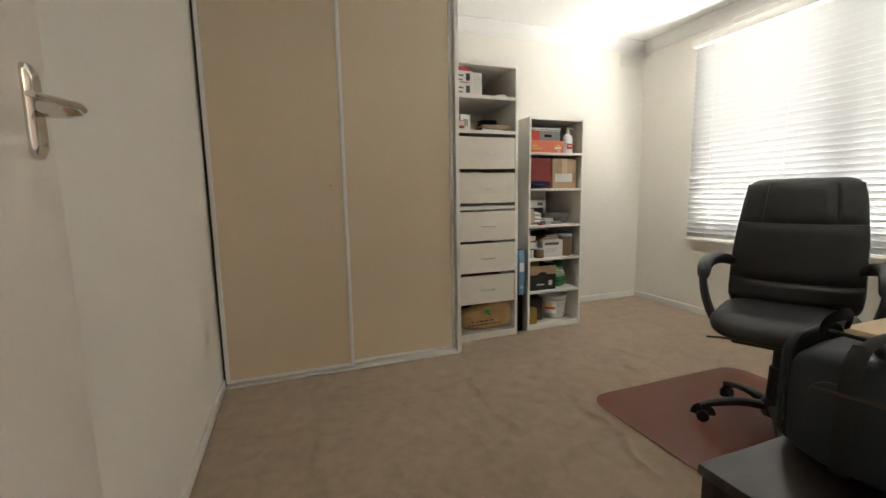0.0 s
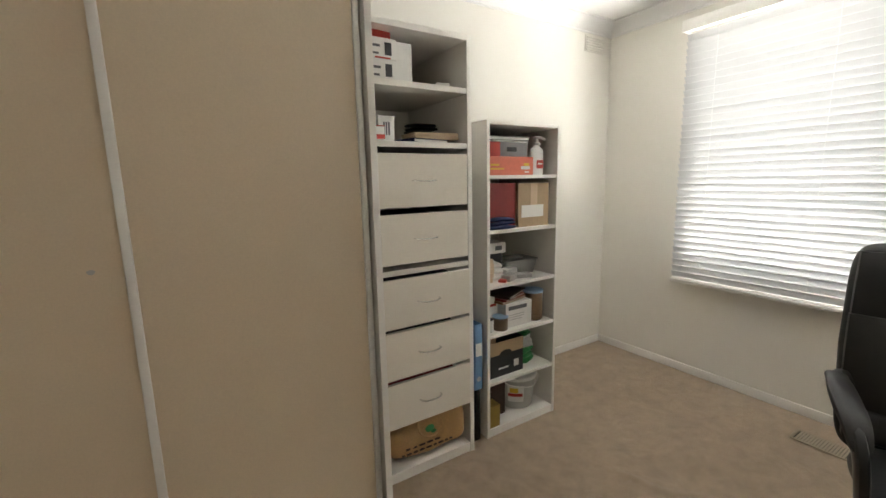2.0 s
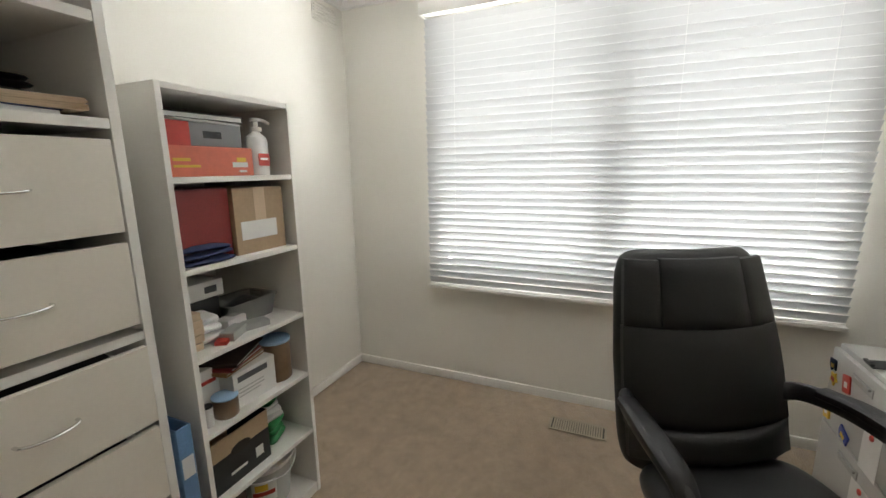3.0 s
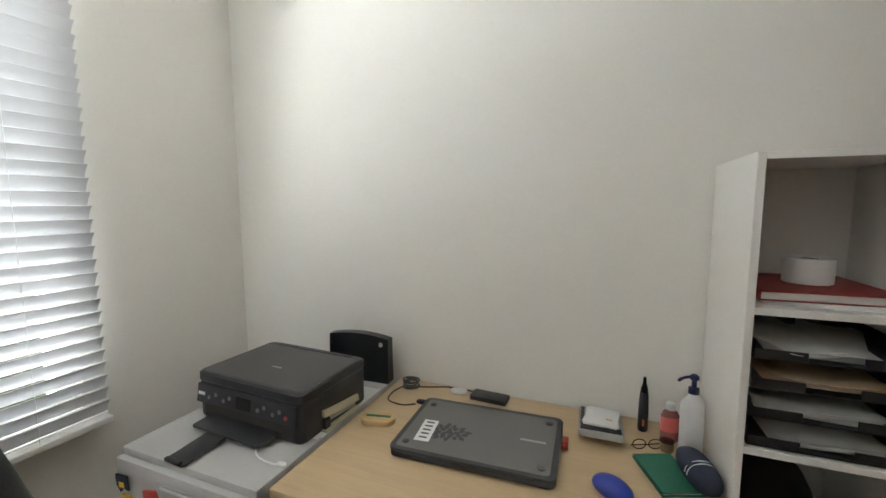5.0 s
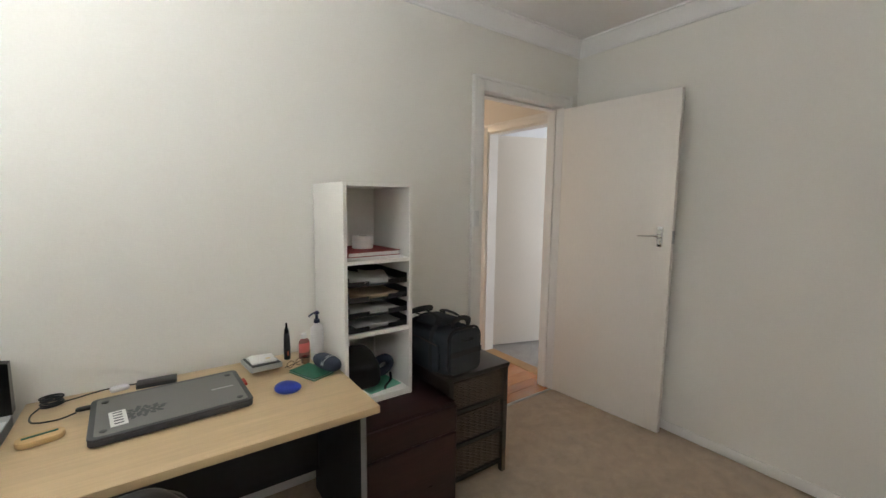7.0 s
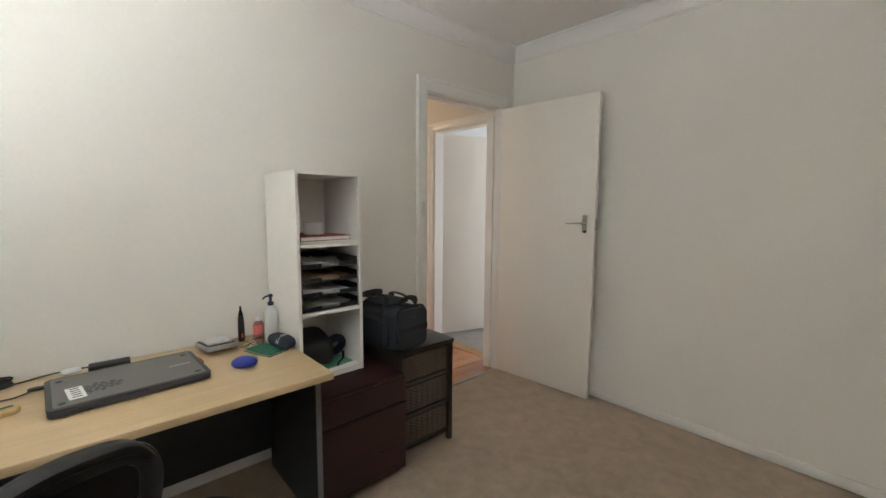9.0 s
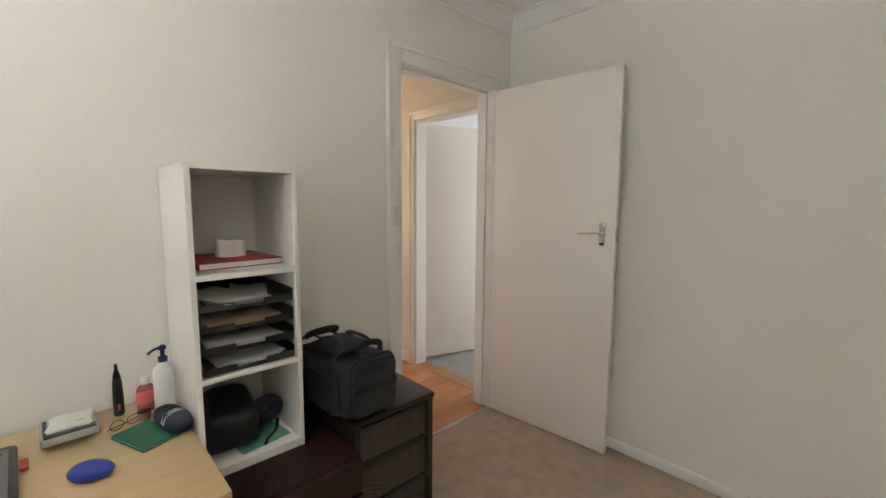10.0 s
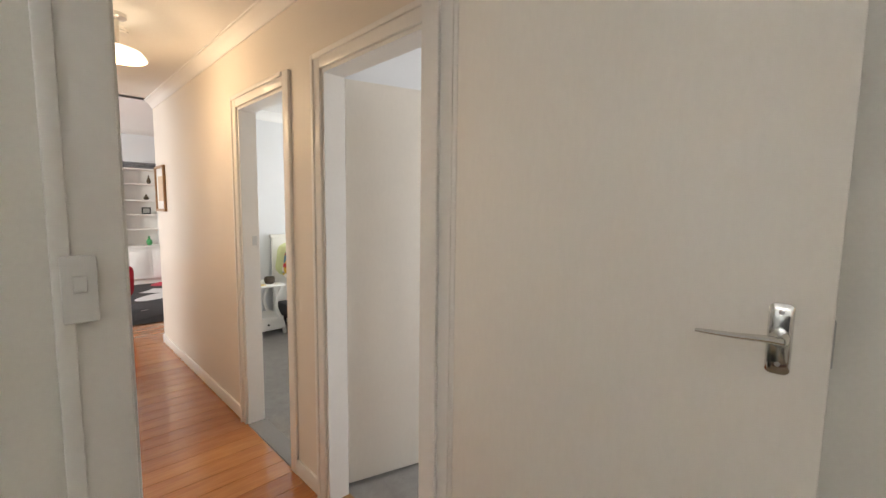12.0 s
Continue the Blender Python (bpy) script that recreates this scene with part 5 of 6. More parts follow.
part("coil", sweep(smooth_path([(0.028 * math.cos(a * 1.0) * (1 + 0.12 * math.sin(2.3 * a)), 0.026 * math.sin(a) * (1 + 0.1 * math.cos(1.7 * a)), 0.006 + 0.0011 * a) for a in [0.6 * k for k in range(46)]], 3), 0.0032, n=6), BLACK_PLASTIC, ob)
part("lead", sweep(smooth_path([(0.02, 0.02, 0.012), (-0.05, -0.02, 0.004), (-0.13, -0.05, 0.004), (-0.21, -0.05, 0.004), (-0.26, -0.035, 0.006)], 6), 0.0026, n=6), BLACK_PLASTIC, ob)
part("lead", sweep(smooth_path([(0.03, 0.0, 0.004), (0.045, 0.06, 0.004), (0.03, 0.12, 0.004), (-0.03, 0.135, 0.004), (-0.075, 0.12, 0.008)], 6), 0.0026, n=6), BLACK_PLASTIC, ob)
part("plug", cushion(0.05, 0.02, 0.014, 4, 3, 16, 8, (-0.095, 0.10, 0.009)), BLACK_PLASTIC, ob)
ob = thing("white_adapter", "small white cable adapter by the wall", "adapter", pose(2.70, 0.075, DT, 0, 0, 12))
part("adapter_body", cushion(0.06, 0.03, 0.02, 5, 3, 18, 8, (0, 0, 0.010)), WHITE_PLASTIC, ob)
ob = thing("wooden_holder", "small blond wooden tray with green clip", "desk tidy", pose(2.872, 0.350, DT, 0, 0, 12))
part("tray_body", prism(rounded(-0.055, 0.055, -0.032, 0.032, 0.03), 0, 0.018, 0.004), BLOND_WOOD, ob)
part("clip", box(-0.04, 0.04, -0.006, 0.004, 0.0185, 0.021, 0.001), GREEN, ob)
calc = thing("calculator", "grey desk calculator holding a note pad", "calculator", pose(2.22, 0.146, DT, 0, 0, 2))
part("case", moved(prism(rounded(-0.062, 0.062, -0.095, 0.10, 0.008), 0, 0.02, 0.003), Matrix.Translation((0, 0, 0.002)) @ Matrix.Rotation(radians(7), 4, "X") @ Matrix.Translation((0, 0, 0.012))), SILVER_PLASTIC, calc)
part("display_bezel", moved(box(-0.055, 0.055, 0.062, 0.096, 0.0345, 0.038, 0.001), Matrix.Rotation(radians(7), 4, "X")), BLACK_PLASTIC, calc)
key = part("key", moved(box(0.046, 0.056, -0.08, -0.066, 0.034, 0.038, 0.001), Matrix.Rotation(radians(7), 4, "X")), LAPTOP_EDGE, calc)
for k in range(1, 7):
    shared("key", key, calc, Matrix.Translation((0, 0.0206 * k, 0.0025 * k)))
pad = thing("note_pad", "white note pad with yellow tab on calculator", "note pad", pose(2.216, 0.146, DT + 0.037, 7, 0, -3))
for k in range(4):
    part("leaf", moved(box(-0.046, 0.046, -0.078, 0.066, 0.002 * k, 0.002 * k + 0.0014, 0), Matrix.Rotation(radians((-1) ** k * 1.6 * k), 4, "Z")), PAPER, pad)
part("yellow_tab", box(-0.03, -0.012, 0.01, 0.022, 0.0079, 0.0083, 0), YELLOW, pad)

ob = thing("nose_trimmer", "slim black trimmer standing on desk", "trimmer", pose(2.10, 0.095, DT))
part("trimmer_body", turned([(0.012, 0), (0.0145, 0.004), (0.0145, 0.055), (0.013, 0.10), (0.0115, 0.12)], 18), BLACK_PLASTIC, ob)
part("trimmer_tip", turned([(0.010, 0.1205), (0.0105, 0.13), (0.005, 0.15), (0.0042, 0.168)], 16), GLOSS_BLACK, ob)
part("orange_mark", box(-0.003, 0.003, 0.0138, 0.0153, 0.02, 0.04, 0), ORANGE, ob)
ob = thing("gel_bottle", "small clear pink gel bottle", "bottle", pose(2.032, 0.125, DT, 0, 0, 10))
part("bottle_body", moved(turned([(0.022, 0), (0.025, 0.004), (0.025, 0.075), (0.019, 0.088), (0.010, 0.093)], 22), Matrix.Diagonal((1, 0.6, 1, 1))), SOAP, ob)
part("cap", turned([(0.0125, 0.094), (0.0125, 0.112), (0.010, 0.115)], 16), WHITE_PLASTIC, ob)
part("label_band", moved(turned([(0.0252, 0.03), (0.0256, 0.031), (0.0256, 0.072), (0.0252, 0.073)], 22), Matrix.Diagonal((1, 0.6, 1, 1))), PINK, ob)
pump_bottle("lotion_bottle", "white lotion bottle with navy pump head", (1.985, 0.165, DT), 0.032, 0.222, WHITE_PLASTIC, NAVY_PLASTIC, 25, 0.75)
jar("cosmetic_pot", "small clear pot with dark contents", (2.045, 0.185, DT), 0.018, 0.03, AMBER_JAR, GLOSS_BLACK)
ob = thing("eyeglasses", "folded glasses with thin clear rims", "glasses", pose(2.095, 0.20, DT, 0, 0, 20))
for x in (-0.022, 0.022):
    part("rim", moved(sweep([Vector((0.018 * math.cos(a), 0, 0.014 * math.sin(a))) for a in [math.tau * k / 20 for k in range(21)]], 0.0014, n=5, up=(0, 1, 0)), Matrix.Translation((x, 0, 0.016))), BROWN, ob)
part("temple", sweep(smooth_path([(-0.04, 0, 0.018), (-0.01, -0.012, 0.008), (0.04, -0.014, 0.004)], 5), 0.0016, n=5), BROWN, ob)
ob = thing("passport_wallet", "dark green wallet lying flat on desk", "wallet", pose(2.060, 0.308, DT, 0, 0, 22))
part("cover", join(box(-0.05, 0.05, -0.078, 0.078, 0, 0.004, 0.001), box(-0.0495, 0.0495, -0.077, 0.077, 0.0075, 0.0115, 0.001), sweep([Vector((-0.05, -0.077, 0.0057)), Vector((-0.05, 0.077, 0.0057))], 0.0055, n=8)), GREEN, ob)
part("page_block", box(-0.046, 0.046, -0.073, 0.073, 0.004, 0.0075, 0), PAPER, ob)
ob = thing("glasses_case", "navy oval case with pale stripes", "glasses case", pose(1.990, 0.303, DT, 0, 0, 14))
part("shell", cushion(0.072, 0.165, 0.062, 2.6, 2.4, 36, 16, (0, 0, 0.031), 0.0), NAVY, ob)
for y in (0.012, 0.024):
    part("stripe", sweep([Vector((0.0362 * math.cos(a), y, 0.031 + 0.0312 * math.sin(a))) for a in [math.pi * k / 16 for k in range(17)]], 0.0016, n=5, up=(0, 1, 0)), PAPER, ob)
ob = thing("computer_mouse", "blue egg-shaped computer mouse on desk", "mouse", pose(2.186, 0.432, DT, 0, 0, 62))
part("mouse_body", cushion(0.062, 0.098, 0.050, 2.2, 2.0, 32, 14, (0, 0, 0.0185), warp=lambda p: Vector((p.x * (1 - 2.5 * max(0, p.y)), p.y, max(-0.0185, p.z) * (1 - 3 * max(0, p.y))))), BLUE, ob)

# ---- on the filing cabinet ----
PT = CH + 0.0005
prn = thing("printer", "black inkjet printer scanner with open paper tray", "printer", pose(3.208, 0.388, PT, 0, 0, -2.5))
pw, pd = 0.216, 0.156
part("body", loft([[Vector((x, y, z)) for x, y in rounded(-a, a, -b, b, 0.02, 4)] for a, b, z in ((pw - 0.006, pd - 0.006, 0), (pw, pd, 0.01), (pw, pd, 0.115), (pw - 0.002, pd - 0.002, 0.12))]), PRINTER, prn)
scan = part("scanner_lid", loft([[Vector((x, y, z)) for x, y in rounded(-a, a, -b, b, 0.022, 4)] for a, b, z in ((pw - 0.001, pd - 0.001, 0.123), (pw + 0.002, pd + 0.002, 0.127), (pw + 0.002, pd + 0.002, 0.148), (pw - 0.004, pd - 0.004, 0.154))]), PRINTER, prn)
part("lid_inlay", prism(rounded(-pw + 0.012, pw - 0.012, -pd + 0.03, pd - 0.012, 0.015), 0.154, 0.1548), PRINTER_TOP, scan, "matt grey lid panel")
part("feed_slot", box(-0.17, 0.17, -pd + 0.006, -pd + 0.024, 0.154, 0.1565, 0.001), GLOSS_BLACK, scan)
part("logo_plate", box(-0.02, 0.02, 0.03, 0.036, 0.1549, 0.1552, 0), SILVER_PLASTIC, scan, "tiny silver maker's mark")
panel = part("control_panel", loft([[Vector((x, y, z)) for y, z in ((pd - 0.002, 0.055), (pd + 0.014, 0.06), (pd + 0.006, 0.117), (pd - 0.002, 0.117))] for x in (-pw + 0.01, pw - 0.01)]), PRINTER, prn)
tilt = Matrix.Translation((0, pd + 0.0105, 0.088)) @ Matrix.Rotation(radians(-82), 4, "X")
part("screen", moved(box(-0.03, 0.03, -0.018, 0.018, 0, 0.0012, 0.0004), tilt), GLOSS_BLACK, panel)
for k, x in enumerate((-0.17, -0.145, -0.12, -0.085, -0.06, 0.06, 0.085, 0.12, 0.15)):
    part("button", moved(turned([(0.0065, 0), (0.006, 0.002), (0.003, 0.0026)], 12), tilt @ Matrix.Translation((x, 0.006 * (-1) ** k, 0))), RED if k == 0 else GREY_EDGE, panel)
part("badge", moved(box(0.17, 0.20, -0.006, 0.004, 0, 0.001, 0), tilt), PAPER, panel, "pale printed badge")
# body is solid here; dark face painted for the shaded tray opening
part("tray_mouth_shade", box(-pw + 0.03, pw - 0.03, pd - 0.001, pd + 0.002, 0.012, 0.05, 0), DARK_GAP, prn)
tray = part("output_tray", moved(prism(rounded(-0.13, 0.15, 0, 0.085, 0.01), 0, 0.006, 0.002), Matrix.Translation((0, pd - 0.01, 0.022)) @ Matrix.Rotation(radians(-4), 4, "X")), BLACK_PLASTIC, prn)
part("tray_extension", moved(join(prism(rounded(-0.03, 0.045, 0.07, 0.215, 0.008), 0, 0.005, 0.0015), box(-0.022, 0.037, 0.205, 0.218, 0.004, 0.014, 0.002)), Matrix.Translation((0.03, pd - 0.01, 0.022)) @ Matrix.Rotation(radians(-5), 4, "X")), BLACK_PLASTIC, tray)
part("side_door", join(box(-pw - 0.0015, -pw, -0.10, 0.11, 0.02, 0.10, 0.001)), PRINTER, prn)

sp = thing("modem", "black upright modem with curved top", "modem", pose(3.108, 0.085, PT, 0, 0, 2))
part("modem_case", loft([[Vector((x, y, z)) for y, z in ((-0.024, 0), (0.024, 0), (0.018, 0.172 + 0.014 * (1 - (x / 0.13) ** 2)), (-0.018, 0.172 + 0.014 * (1 - (x / 0.13) ** 2)))] for x in [-0.13 + 0.26 * k / 12 for k in range(13)]]), GLOSS_BLACK, sp)
part("modem_mark", moved(turned([(0.009, 0), (0.009, 0.001)], 16), Matrix.Translation((-0.10, 0.0198, 0.150)) @ Matrix.Rotation(radians(-88), 4, "X")), SILVER_PLASTIC, sp)
st = thing("stapler", "ivory desk stapler standing by the printer", "stapler", pose(2.993, 0.385, PT, 0, 0, 88))
part("base_plate", box(-0.085, 0.085, -0.018, 0.018, 0, 0.010, 0.003, 2), IVORY, st)
part("upper_arm", loft([[Vector((x, y * w, z + h)) for y, z in ((-0.016, 0), (0.016, 0), (0.012, 0.020), (-0.012, 0.020))] for x, h, w in ((-0.085, 0.030, 0.9), (-0.04, 0.034, 1), (0.03, 0.042, 1), (0.085, 0.050, 0.8))]), IVORY, st)
part("magazine", moved(box(-0.07, 0.085, -0.009, 0.009, 0.022, 0.030, 0.001), Matrix.Rotation(radians(-6), 4, "Y")), STEEL, st)
part("hinge_block", box(0.06, 0.085, -0.014, 0.014, 0.010, 0.042, 0.003), BLACK_PLASTIC, st)
sheet_stack("loose_papers", "few white papers under the printer edge", (3.03, 0.33, PT - 0.0003), 0.10, 0.34, 0.002, PAPER, 2, 2)
ob = thing("white_cable", "thin white cable lying on cabinet top", "cable", pose(3.0, 0.6, PT))
part("lead", sweep(smooth_path([(0.14, -0.02, 0.004), (0.09, 0.03, 0.003), (0.03, 0.045, 0.003), (-0.015, 0.04, 0.003)], 6), 0.0025, n=6), WHITE_PLASTIC, ob)
part("plug_end", cushion(0.03, 0.014, 0.010, 4, 3, 14, 6, (-0.008, 0.04, 0.006)), WHITE_PLASTIC, ob)
MF = 0.10 + CD + 0.0005
for k, (x, z, w, h, m, r, what) in enumerate(((3.33, 0.575, 0.055, 0.07, RED, 12, "red"), (3.43, 0.55, 0.06, 0.06, YELLOW, -8, "yellow"), (3.45, 0.60, 0.05, 0.05, NAVY, 5, "dark blue"), (3.21, 0.525, 0.035, 0.07, LID_BLUE, 4, "pale blue"), (3.39, 0.46, 0.06, 0.08, GREEN_PRINT, 0, "green"), (3.29, 0.38, 0.07, 0.05, BLUE, -20, "blue"), (3.44, 0.40, 0.05, 0.06, YELLOW, 10, "yellow"))):
    mg = thing("fridge_magnet", "small " + what + " souvenir magnet on cabinet drawer", "magnet", pose(x, MF, z, 0, r, 0), "magnets on the cabinet")
    if k % 3 == 0:
        shape = rounded(-w / 2, w / 2, -h / 2, h / 2, 0.006, 3)
    elif k % 3 == 1:
        shape = [((w if j % 2 else w * 0.62) / 2 * math.cos(math.tau * j / 10), (h if j % 2 else h * 0.62) / 2 * math.sin(math.tau * j / 10)) for j in range(10)]
    else:
        shape = [(-w / 2, -h / 2), (w / 2, -h / 2), (w / 2, h * 0.1), (w * 0.2, h / 2), (-w * 0.1, h * 0.2), (-w / 2, h * 0.35)]
    body = part("magnet_body", moved(prism(shape, 0, 0.006, 0.001), Matrix.Rotation(radians(-90), 4, "X")), m, mg)
    part("printed_patch", box(-w * 0.22, w * 0.22, 0.0062, 0.0068, -h * 0.2, h * 0.12, 0), (PAPER, RED, YELLOW)[k % 3] if m is not (PAPER, RED, YELLOW)[k % 3] else NAVY, body)
for x, z, w, h in ((3.12, 0.42, 0.11, 0.16), (3.13, 0.18, 0.13, 0.2)):
    nt = thing("pinned_note", "white paper note held by a magnet", "note", pose(x, MF, z), "notes on the cabinet")
    part("note_sheet", box(-w / 2, w / 2, 0, 0.0008, -h / 2, h / 2, 0), PAPER, nt)
    part("round_magnet", moved(turned([(0.011, 0.0009), (0.011, 0.005), (0.008, 0.006)], 14), Matrix.Translation((0, 0, h / 2 - 0.02)) @ Matrix.Rotation(radians(-90), 4, "X")), RED, nt)

# ---- in the cubby ----
CI = CX + ct
ub = CZ + 0.640 + 0.0005
sheet_stack("loose_sheets", "white sheets under the red book", (CX + 0.155, 0.22, ub), 0.25, 0.27, 0.010, PAPER, -4, 6)
book("red_notebook", "large maroon hardcover notebook", (CX + 0.175, 0.215, ub + 0.0105), 0.255, 0.265, 0.022, DARK_RED, 183)
ob = thing("tape_roll", "roll of white adhesive label tape", "tape roll", pose(CX + 0.165, 0.21, ub + 0.0335))
part("roll", turned([(0.018, 0.0), (0.046, 0.0), (0.048, 0.002), (0.048, 0.056), (0.046, 0.058), (0.020, 0.058), (0.0195, 0.002)], 36), PAPER, ob)
part("core", turned([(0.0192, 0.054), (0.0192, 0.0565), (0.001, 0.0555)], 24), BROWN, ob)
mb = CZ + 0.325 + 0.0005


def curled(hx, hy, rise):
    """A sheet of paper whose edges lift unevenly."""
    rows = []
    for q in range(7):
        y = hy * (q / 3 - 1)
        top = [Vector((hx * (p / 4 - 1), y, 0.0009 + rise * (abs(p / 4 - 1) ** 2 * (0.4 + 0.3 * math.sin(q + p)) + 0.25 * (q / 6) ** 2))) for p in range(9)]
        rows.append(top + [v - Vector((0, 0, 0.0008)) for v in reversed(top)])
    return loft(rows)


rack = thing("letter_tray_stack", "four stacked black letter trays with papers", "letter tray", pose(CX + CBW / 2, 0.20, mb))
for k, m in enumerate((PAPER, PAPER, MANILA, PAPER)):
    z = 0.004 + 0.066 * k
    hw, y0, y1 = 0.140, -0.165, 0.172
    tr = part("tray", join(box(-hw, hw, y0, y1, z, z + 0.003, 0), box(-hw, -hw + 0.003, y0, y1, z + 0.003, z + 0.042, 0.001), box(hw - 0.003, hw, y0, y1, z + 0.003, z + 0.042, 0.001), box(-hw + 0.003, hw - 0.003, y0, y0 + 0.003, z + 0.003, z + 0.042, 0.001),
                           box(-hw + 0.003, -0.045, y1 - 0.004, y1, z + 0.003, z + 0.022, 0.001), box(0.045, hw - 0.003, y1 - 0.004, y1, z + 0.003, z + 0.022, 0.001)), BLACK_PLASTIC, rack)
    for j in range(5):
        wide, turn, dx = (0.10, random.uniform(-5, 5), random.uniform(-0.02, 0.02))
        if k == 3 and j > 1:
            wide, turn, dx = (0.062, (16, -20, 9)[j - 2], (0.055, -0.045, 0.06)[j - 2])
        part("paper_sheet", moved(curled(wide, 0.143, (0.003, 0.004, 0.007, 0.012, 0.010)[j]), Matrix.Translation((dx, 0.012 + random.uniform(-0.008, 0.014), z + 0.0045 + 0.0035 * j)) @ Matrix.Rotation(radians(turn), 4, "Z")), m, tr)
    for x in (-hw + 0.004, hw - 0.004):
        if k:
            part("riser", box(x - 0.003, x + 0.003, y0 + 0.02, y0 + 0.04, z - 0.026, z, 0), BLACK_PLASTIC, tr)
ob = thing("document_sleeve", "brownish card sleeve hanging on cubby side", "folder", pose(CX - 0.0075, 0.31, CZ + 0.40))
part("sleeve_sheet", box(-0.004, 0.0, -0.06, 0.05, -0.13, 0.10, 0.001), MANILA, ob)
part("edge_strap", box(-0.0065, -0.0045, 0.02, 0.045, -0.02, 0.10, 0.0005), BROWN, ob)
lb = CZ + 0.030 + 0.0005
ob = thing("mint_folder", "mint green card lying at the bottom", "folder", pose(CX + 0.12, 0.25, lb, 0, 0, 8))
part("card", box(-0.08, 0.09, -0.10, 0.09, 0, 0.003, 0.0005), MINT, ob)
ob = thing("camera_pouch", "black soft pouch with zip and strap", "pouch", pose(CX + 0.205, 0.22, lb + 0.0035, 0, 0, -8))
part("pouch_body", cushion(0.165, 0.26, 0.155, 6, 4.5, 38, 18, (0, 0, 0.0775), 0.012, 61, lambda p: Vector((p.x, p.y, p.z * (1 - 0.9 * max(0, p.y))))), NYLON_BLACK, ob)
part("zip", sweep(smooth_path([(-0.07, 0.06, 0.10), (-0.03, 0.115, 0.085), (0.03, 0.118, 0.075), (0.068, 0.07, 0.085)], 6), 0.003, n=6), STEEL, ob)
ob = thing("travel_pillow", "dark navy rolled fabric ring beside pouch", "roll", pose(CX + 0.075, 0.22, lb + 0.0035))
part("ring", moved(sweep([Vector((0.042 * math.cos(a), 0.042 * math.sin(a), 0)) for a in [math.tau * k / 26 for k in range(27)]], 0.020, n=12), Matrix.Translation((0, 0, 0.062)) @ Matrix.Rotation(radians(72), 4, "X")), NAVY, ob)
part("strap", sweep(smooth_path([(-0.03, 0.03, 0.03), (-0.01, 0.07, 0.012), (0.03, 0.10, 0.004), (0.05, 0.13, 0.003)], 5), 0.006, 0.002, 8), NYLON_BLACK, ob)

# ---- soft bag on the woven chest ----
bag = thing("cooler_bag", "charcoal nylon cooler bag with webbing handles", "bag", pose(1.418, 0.318, 0.5945, 0, 0, 5))
BW2, BL2, BHH = 0.222, 0.375, 0.212


def soft(p):
    q = p.copy()
    if p.z > 0.02:
        q.z -= 0.016 * math.sin(math.pi * (p.y / BL2 + 0.5)) * (0.6 + 0.4 * math.sin(p.x * 30))
    q.x *= 1 + 0.05 * math.cos(p.y * 9)
    q.z = max(q.z, -BHH / 2)
    return q


part("body", cushion(BW2, BL2, BHH, 9, 7, 52, 22, (0, 0, BHH / 2), 0.006, 71, soft), NYLON, bag)
part("end_panel", moved(prism(rounded(-0.098, 0.098, 0.012, 0.215, 0.035), 0, 0.014, 0.006), Matrix.Translation((0, BL2 / 2 + 0.010, 0)) @ Matrix.Rotation(radians(90), 4, "X")), NYLON, bag)
part("end_band", box(-0.099, 0.099, BL2 / 2 + 0.009, BL2 / 2 + 0.0125, 0.098, 0.124, 0.001), NYLON_BLACK, bag)
part("end_grip", sweep(smooth_path([(-0.03, BL2 / 2 + 0.010, 0.178), (-0.02, BL2 / 2 + 0.018, 0.170), (0.02, BL2 / 2 + 0.018, 0.170), (0.03, BL2 / 2 + 0.010, 0.178)], 4), 0.010, 0.004, 8), NYLON_BLACK, bag)
for s in (-1, 1):
    part("side_pocket", moved(prism(rounded(-0.14, 0.14, 0.015, 0.165, 0.03), 0, 0.014, 0.005), Matrix.Translation((s * (BW2 / 2 - 0.002), 0, 0)) @ Matrix.Rotation(radians(90 * s), 4, "Z") @ Matrix.Rotation(radians(90), 4, "X")), NYLON, bag)
    part("pocket_zip", sweep(smooth_path([(s * (BW2 / 2 + 0.013), -0.13, 0.15), (s * (BW2 / 2 + 0.014), 0, 0.157), (s * (BW2 / 2 + 0.013), 0.13, 0.15)], 5), 0.003, n=6), BROWN, bag)
    for y in (-0.075, 0.085):
        part("webbing_strap", sweep(smooth_path([(s * (BW2 / 2 + 0.013), y, 0.01), (s * (BW2 / 2 + 0.015), y, 0.12), (s * (BW2 / 2 + 0.004), y, 0.20), (s * 0.085, y, 0.232)], 5), 0.014, 0.002, 8, up=(s, 0, 0.2)), NYLON_BLACK, bag)
    part("carry_handle", sweep(smooth_path([(s * 0.085, -0.075, 0.228), (s * 0.062, -0.05, 0.252), (s * 0.045, 0.0, 0.262), (s * 0.055, 0.06, 0.255), (s * 0.085, 0.085, 0.228)], 6), 0.015, 0.0035, 8), NYLON_BLACK, bag)
rim = rounded(-0.098, 0.098, 0.012, 0.222, 0.045, 6)
for y in (-BL2 / 2 - 0.002, BL2 / 2 - 0.006):
    part("rim_piping", sweep([Vector((x, y, z)) for x, z in rim + rim[:1]], 0.0065, 0.0065, 8), NYLON_BLACK, bag)
part("back_grip", sweep(smooth_path([(-0.07, -0.16, 0.224), (-0.065, -0.150, 0.243), (0.0, -0.140, 0.252), (0.06, -0.150, 0.243), (0.07, -0.16, 0.224)], 6), 0.013, 0.003, 8, up=(0, 1, 0)), NYLON_BLACK, bag)
part("top_flap", cushion(0.175, 0.20, 0.030, 6, 3, 30, 10, (0.0, -0.02, 0.222), 0.006, 77), NYLON, bag)
